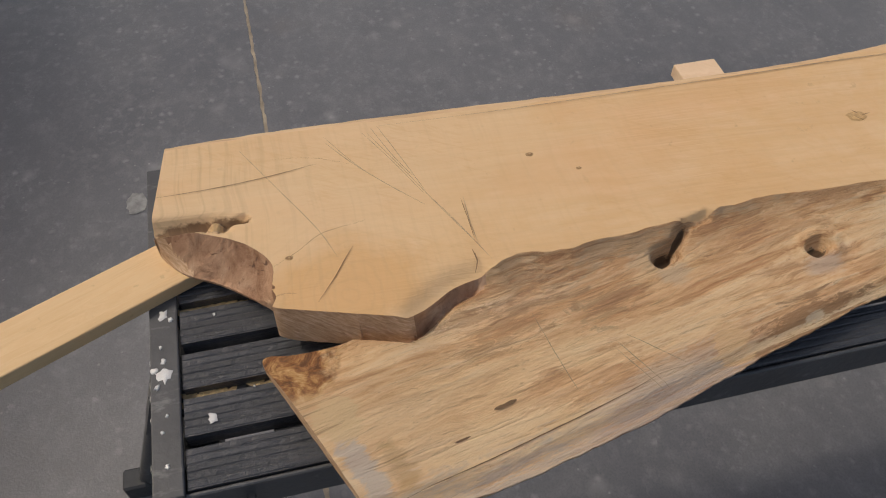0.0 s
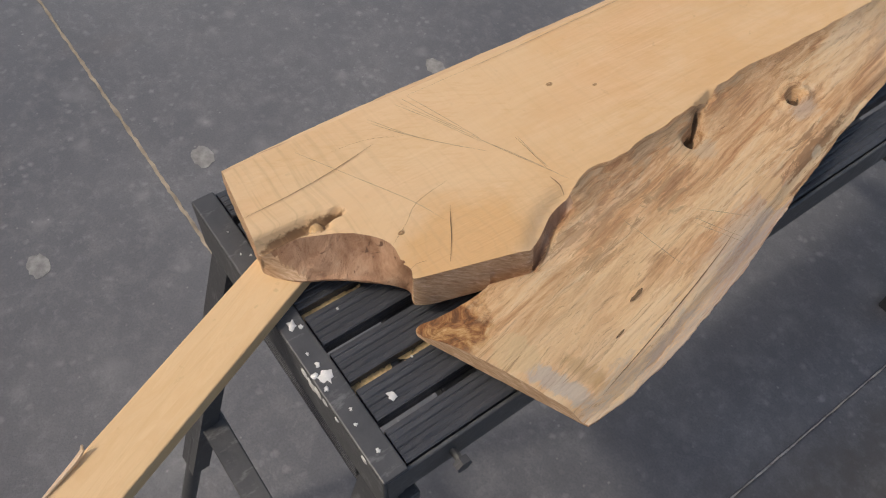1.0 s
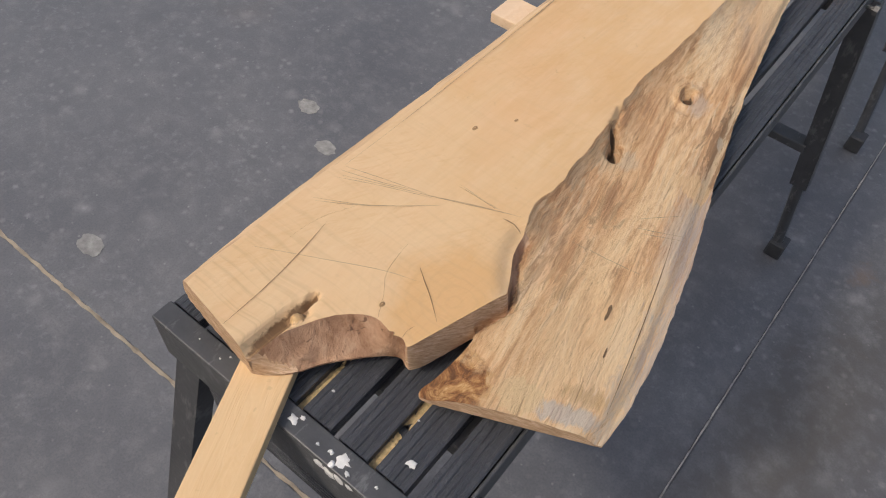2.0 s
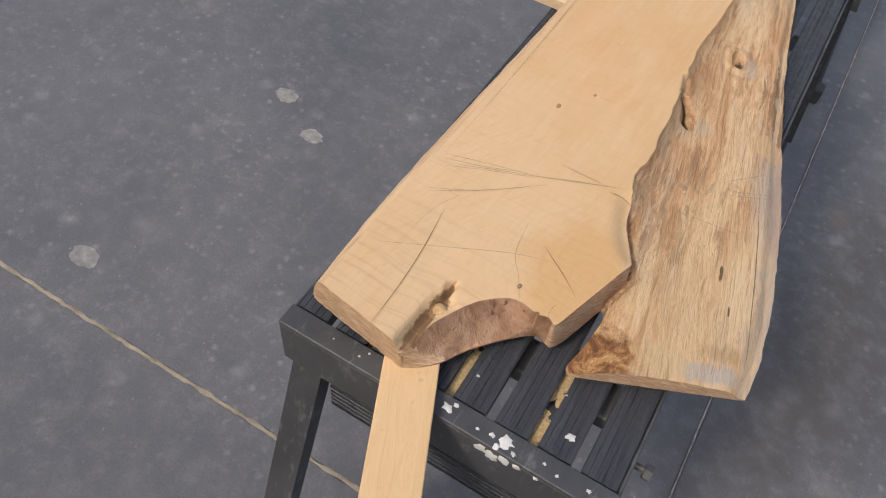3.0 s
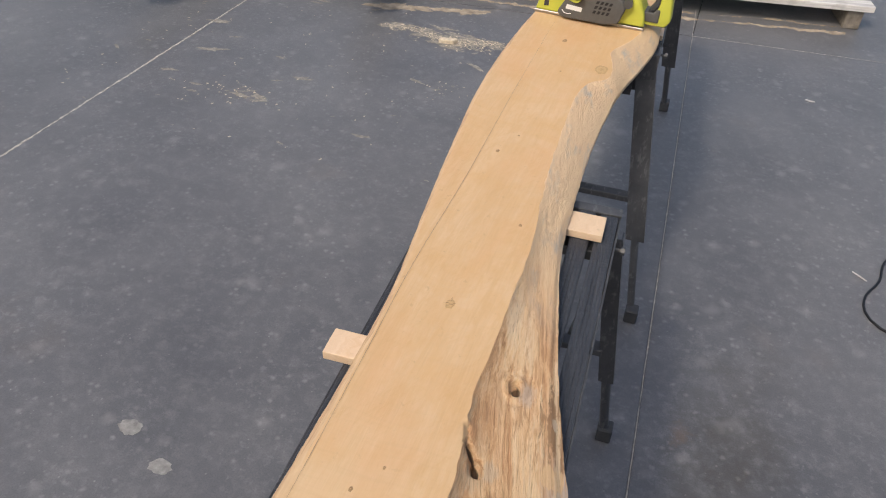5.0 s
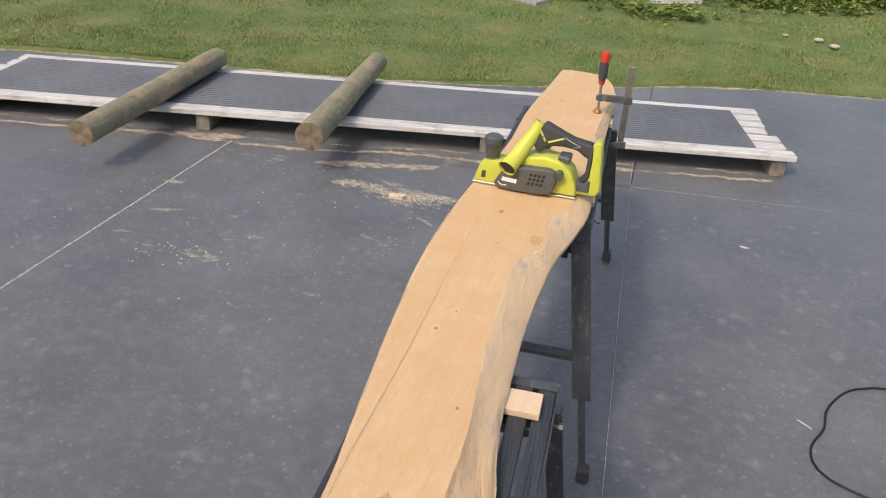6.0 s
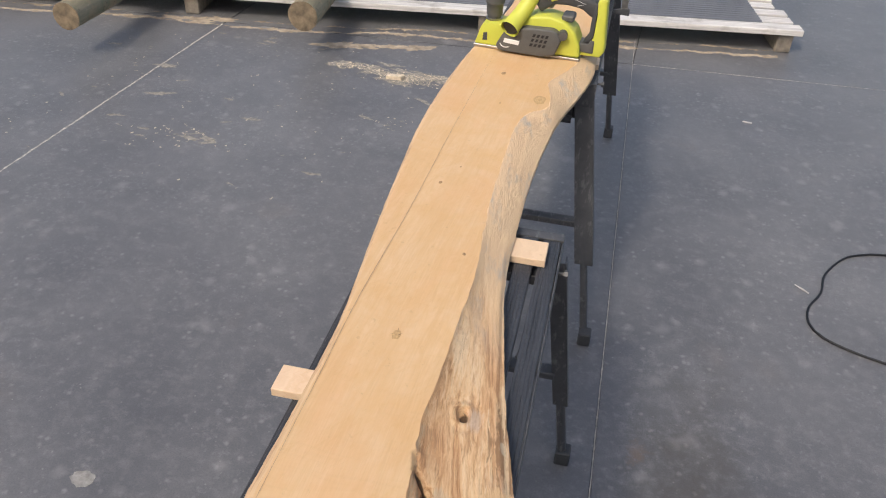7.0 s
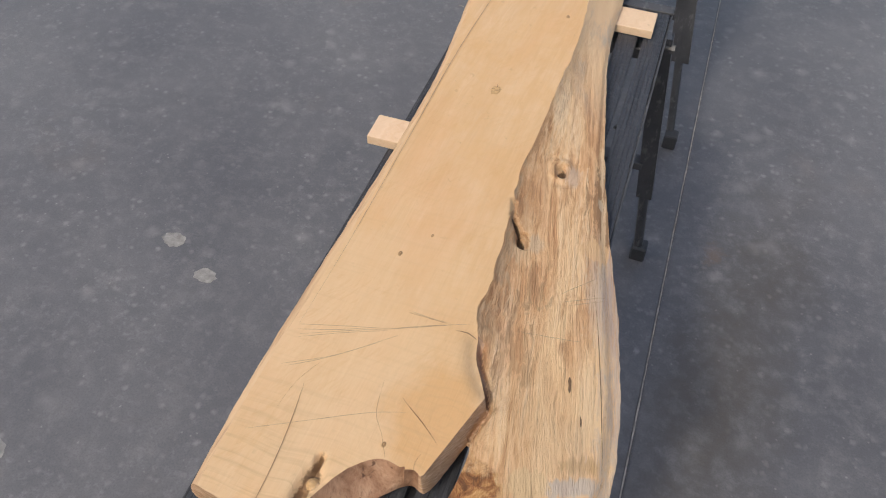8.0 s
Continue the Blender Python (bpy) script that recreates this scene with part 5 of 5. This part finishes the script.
# tan dust swept along the stack and the lawn
def dust_ribbon(points, width, z, seed, cover=0.4):
    """A low bank of dust with a finely frayed border, broken in places."""
    own = bmesh.new()
    rows = []
    for p, q in zip(points, points[1:]):
        steps = max(1, int(math.dist(p, q) / 0.006))
        for k in range(steps):
            x, y = p[0] + (q[0] - p[0]) * k / steps, p[1] + (q[1] - p[1]) * k / steps
            y += 0.012 * noise.noise((x * 4.3, 0, seed))
            sides = []
            for some in (seed, seed + 4):
                frayed = sum(g * noise.noise((x * f, some, 0.3 * f)) for f, g in ((3.1, 0.9), (11, 0.7), (38, 0.5), (90, 0.35)))
                sides.append(width * max(0.0, cover + frayed))
            w, u = sides
            rows.append([own.verts.new((x, y - w, 0.0006)), own.verts.new((x, y, z + 0.001 + 0.08 * min(w, u))), own.verts.new((x, y + u, 0.0006))])
    for a, b in zip(rows, rows[1:]):
        for k in range(2):
            own.faces.new((a[k], b[k], b[k + 1], a[k + 1]))
    return own


STACK_LINE = [p[:2] for p in smooth_line([(-4.6, 3.42), (-3.21, 3.715), (-2.67, 3.825), (-2.2, 3.87), (-1.53, 3.99), (-1.08, 4.14), (-0.58, 4.21), (0.2, 4.42), (0.56, 4.51), (0.93, 4.58), (1.12, 4.62)], 0.02)]
tagged(part("dust", dust_ribbon(STACK_LINE, 0.034, 0.0, 3, 0.4), M_SAND, smooth=60), "tan dust drifted along the timber stack", "dust", kind="stuff")
tagged(part("dust", dust_ribbon([(x + 0.05, y + 0.11) for x, y in STACK_LINE], 0.05, 0.0, 23, -0.05), M_SAND, smooth=60), "tan dust blown under the timber stack", "dust", kind="stuff")
tagged(part("sawdust", smears(40, lambda r: (lambda q: (-1.42 + 0.5 * q - 1.25 * (r.random() < 0.4), 3.82 + 0.15 * q))(r.random()), 0.03, 6), M_SAND), "tan dust scattered below the poles", "sawdust", kind="stuff")
EDGE_LINE = [(-6 + 0.03 * k, lawn_edge(-6 + 0.03 * k) - 0.015) for k in range(360)]
tagged(part("dust", dust_ribbon(EDGE_LINE, 0.05, 0.0, 13, 0.35), M_SAND, smooth=60), "tan dust along the border of the lawn", "dust", kind="stuff")

# ---- cable, chips and dust ----
def cable(points, radius, label):
    own = tube([(x, y, radius + z) for (x, y), z in points], radius, 8)
    return tagged(part("extension_cable", own, M_CORD, smooth=50), label, "cable")


loop = smooth_line([(2.6, 2.75), (1.9, 2.68), (1.435, 2.635), (1.31, 2.60), (1.235, 2.545), (1.16, 2.42), (1.135, 2.3), (1.085, 2.2), (1.078, 2.11), (1.12, 2.045), (1.22, 2.0), (1.32, 1.975), (1.6, 1.9), (2.4, 1.95)], 0.03)
cable([(p, 0.0) for p in loop], 0.0045, "black power cable lying in loops on the concrete")
tagged(part("twig", tube([(1.048, 2.322, 0.003), (1.07, 2.302, 0.005), (1.093, 2.285, 0.003)], [0.002, 0.003, 0.002], 6), M_PALLET), "pale split stick lying on the concrete", "stick")
own = prism([(-0.022, -0.004), (0.006, -0.006), (0.024, 0.002), (0.018, 0.006), (-0.018, 0.005)], 0, 0.004, 0.0006, m=pose(0.914, 3.640, 0.0006, 0, 0, -12))
tagged(part("wood_chip", own, M_PALLET), "small pale wood chip on the concrete", "wood chip")
own = prism([(-0.05, -0.014), (0.03, -0.02), (0.052, 0.004), (0.03, 0.016), (-0.046, 0.014)], 0, 0.022, 0.004, m=pose(-0.903, 3.511, 0.0008, 0, 0, 12))
tagged(part("wood_offcut", own, M_CHIP), "small pale offcut lying among planer shavings", "offcut")


def shavings(count, place, size, seed, z=0.001, material=None):
    """Many small curled flakes; place gives a spot from a random source."""
    rng = random.Random(seed)
    verts, faces = [], []
    for _ in range(count):
        x, y = place(rng)
        a, r = rng.random() * 6.28, size * (0.4 + rng.random())
        w, lift = r * (0.3 + 0.4 * rng.random()), r * 0.25 * rng.random()
        c, s = math.cos(a), math.sin(a)
        n = len(verts)
        zz = z + rng.random() * 0.002
        for u, v, h in ((-r, -w, lift), (0, -w, 0), (r, -w * 0.6, lift), (r, w * 0.6, lift), (0, w, 0), (-r, w, lift)):
            verts.append((x + u * c - v * s, y + u * s + v * c, zz + h))
        faces += [(n, n + 1, n + 4, n + 5), (n + 1, n + 2, n + 3, n + 4)]
    me = bpy.data.meshes.new("wood_shavings")
    me.from_pydata(verts, [], faces)
    me.materials.append(material or M_CHIP)
    return me


def chip_band(rng):
    k = rng.random()
    if k < 0.45:
        t = rng.random()
        return -1.28 + 0.7 * t + rng.gauss(0, 0.03), 3.57 + 0.03 * math.sin(9 * t) + rng.gauss(0, 0.018)
    if k < 0.72:
        return rng.gauss(-0.86, 0.1), rng.gauss(3.53, 0.04)
    if k < 0.77:
        return rng.gauss(-1.63, 0.12), rng.gauss(2.57, 0.05)
    if k < 0.80:
        return rng.gauss(-0.77, 0.1), rng.gauss(3.0, 0.05)
    return rng.uniform(-2.6, -0.4), rng.uniform(2.2, 3.8)


tagged(new("wood_shavings", shavings(700, chip_band, 0.005, 21)), "pale planer shavings strewn over the concrete", "shavings", kind="stuff")


M_SMEAR = plain("trodden_sawdust", (0.40, 0.37, 0.32), 0.95, vary=0.45, scale=60, depth=0.002)
tagged(part("sawdust", smears(260, chip_band, 0.016, 5), M_SMEAR), "trodden sawdust smeared over the concrete", "sawdust", kind="stuff")


def in_gap(k, a, b):
    """Spots on the battens in the gap beside slat k of the near bench."""
    def spot(rng):
        p = BENCH_1 @ Vector((0.378 / 8 * k + rng.gauss(0, 0.0024), a + (b - a) * (0.5 + 0.25 * rng.gauss(0, 1)), 0))
        return p.x, p.y
    return spot


for k, a, b, n in ((4, 0.03, 0.085, 260), (6, 0.03, 0.065, 150), (6, 0.09, 0.135, 160), (2, 0.03, 0.06, 60)):
    tagged(new("sawdust", shavings(n, in_gap(k, a, b), 0.0036, 30 + k, 0.7757, M_GOLD)), "pale sawdust caught between the bench slats", "sawdust", kind="stuff")
    m = BENCH_1 @ Matrix.Translation((0.378 / 8 * k, 0, 0))
    own = box(-0.0115, 0.0115, a - 0.01, b + 0.02, -0.0225, -0.0145, 0.001, m=m)
    tagged(part("packing_strip", own, M_DECK), "black strip wedged between the bench slats", "strip", "wedged strips")


def paint_drop(x, y, z, r, seed, front=False):
    """A raised irregular splash of white paint on the near bench."""
    rng = random.Random(seed)
    own = bmesh.new()
    k = 13
    rim, mid = [], []
    for i in range(k):
        a = 2 * math.pi * i / k
        q = r * (0.55 + 0.75 * rng.random())
        u, v = q * math.cos(a), q * math.sin(a) * (0.8 if not front else 1.2)
        spot = (lambda f, h: (x + u * f, y - h, z + v * f) if front else (x + u * f, y + v * f, z + h))
        rim.append(own.verts.new(spot(1, 0.0002)))
        mid.append(own.verts.new(spot(0.7, 0.0012)))
    for i in range(k):
        j = (i + 1) % k
        own.faces.new((rim[i], rim[j], mid[j], mid[i]))
    own.faces.new(mid)
    bmesh.ops.recalc_face_normals(own, faces=own.faces[:])
    own.transform(BENCH_1)
    ob = part("paint_splash", own, M_WHITE, smooth=50)
    return tagged(ob, "dried white paint splash on the black bench", "paint splash", "paint splashes")


SPLASHES = [(0.196, 0.013, 0.006), (0.203, 0.02, 0.003), (0.232, 0.01, 0.002), (0.247, 0.012, 0.003), (0.262, 0.013, 0.008), (0.256, 0.004, 0.004), (0.273, 0.006, 0.003), (0.303, 0.014, 0.002), (0.318, 0.01, 0.002),
            (0.124, 0.015, 0.003), (0.13, 0.01, 0.002), (0.093, 0.012, 0.0015), (0.1, 0.02, 0.0015), (0.06, 0.014, 0.001), (0.35, 0.013, 0.0025), (0.313, 0.052, 0.0055), (0.205, 0.06, 0.002), (0.29, 0.09, 0.0015)]
for i, (x, y, r) in enumerate(SPLASHES):
    paint_drop(x, y, 0.0016 if y < 0.027 else 0.0004, r, 50 + i)
for i, (x, z, r) in enumerate(((0.243, -0.01, 0.007), (0.256, -0.014, 0.008), (0.268, -0.008, 0.006), (0.28, -0.006, 0.005), (0.302, -0.005, 0.003), (0.347, -0.006, 0.005))):
    paint_drop(x, -0.0002, z, r, 90 + i, True)


# ---- the far side of the lawn ----
def weed_clump(count, cx, cy, sx, sy, height, seed):
    """Leafy weeds: short stalks with broad leaves."""
    rng = random.Random(seed)
    verts, faces = [], []
    for _ in range(count):
        x, y = rng.gauss(cx, sx), rng.gauss(cy, sy)
        h = height * (0.25 + rng.random())
        z0 = lawn_height(x, y)
        for _ in range(5):
            a, z = rng.random() * 6.28, z0 + h * rng.random()
            r, w = 0.05 + 0.06 * rng.random(), 0.014 + 0.02 * rng.random()
            c, s = math.cos(a), math.sin(a)
            ox, oy = x + rng.gauss(0, 0.03), y + rng.gauss(0, 0.03)
            n = len(verts)
            verts += [(ox, oy, z), (ox + r * 0.5 * c - w * s, oy + r * 0.5 * s + w * c, z + 0.02), (ox + r * c, oy + r * s, z - 0.01 + 0.04 * rng.random()), (ox + r * 0.5 * c + w * s, oy + r * 0.5 * s - w * c, z + 0.02)]
            faces.append((n, n + 1, n + 2, n + 3))
    me = bpy.data.meshes.new("weeds")
    me.from_pydata(verts, [], faces)
    me.materials.append(M_WEED)
    return me


def weed_material():
    n = Nodes("weed_leaves")
    rnd = n.add("NewGeometry").outputs["Random Per Island"]
    return n.done(n.ramp(rnd, (0.0, (0.05, 0.10, 0.015)), (0.5, (0.13, 0.19, 0.03)), (0.85, (0.24, 0.28, 0.05)), (1.0, (0.4, 0.36, 0.1))), 0.6, specular=0.3)


M_WEED = weed_material()
M_STONE = plain("pale_field_stone", (0.62, 0.56, 0.45), 0.9, vary=0.4, scale=25, depth=0.004)
for i, (x, y, sx, sy, h, n) in enumerate(((-0.75, 9.6, 0.25, 0.2, 0.32, 160), (0.3, 10.6, 0.5, 0.4, 0.3, 260), (1.3, 11.1, 0.6, 0.35, 0.32, 300), (2.4, 11.2, 0.6, 0.35, 0.3, 300), (3.3, 11.3, 0.5, 0.5, 0.3, 220), (0.2, 9.1, 0.25, 0.15, 0.12, 60), (1.5, 10.3, 0.6, 0.2, 0.14, 140))):
    tagged(new("weeds", weed_clump(n, x, y, sx, sy, h, 70 + i)), "tangled green weeds at the far side of the lawn", "weeds", "weed clumps", "stuff")
for i, (x, y, r) in enumerate(((1.49, 8.66, 0.028), (1.80, 8.57, 0.04), (1.93, 8.36, 0.045))):
    own = bmesh.new()
    bmesh.ops.create_icosphere(own, subdivisions=2, radius=r)
    for v in own.verts:
        v.co *= 1 + 0.35 * noise.noise(v.co * 14 + Vector((i * 5, 0, 0)))
        v.co = Vector((v.co.x * 1.2 + x, v.co.y + y, v.co.z * 0.45 + lawn_height(x, y) + 0.03))
    tagged(part("stone", own, M_STONE, smooth=50), "pale weathered stone in the grass", "stone", "stones in the grass")
own = prism([(-2.1, 9.35), (-1.62, 8.98), (-1.15, 8.72), (-1.05, 8.98), (-1.2, 9.5), (-1.5, 10.4), (-2.3, 10.3)], 0.045, 0.10, 0.012)
tagged(part("paving_slab", own, M_SPLASH), "grey flat slab beside the weeds", "paving slab")
own = beam((0.02, 9.62, 0.085), (0.62, 9.94, 0.09), 0.12, 0.06, 0.008)
tagged(part("timber_edging", own, M_PALLET), "weathered timber lying in the weeds", "timber")
for x, y in ((1.3, 11.25), (2.25, 11.5)):
    z = lawn_height(x, y)
    tagged(part("fence_post", tube([(x, y, z - 0.02), (x, y, z + 0.6), (x, y, z + 1.1)], [0.05, 0.048, 0.045], 10), M_POLE, smooth=40), "weathered round wooden post behind the weeds", "post", "fence posts")
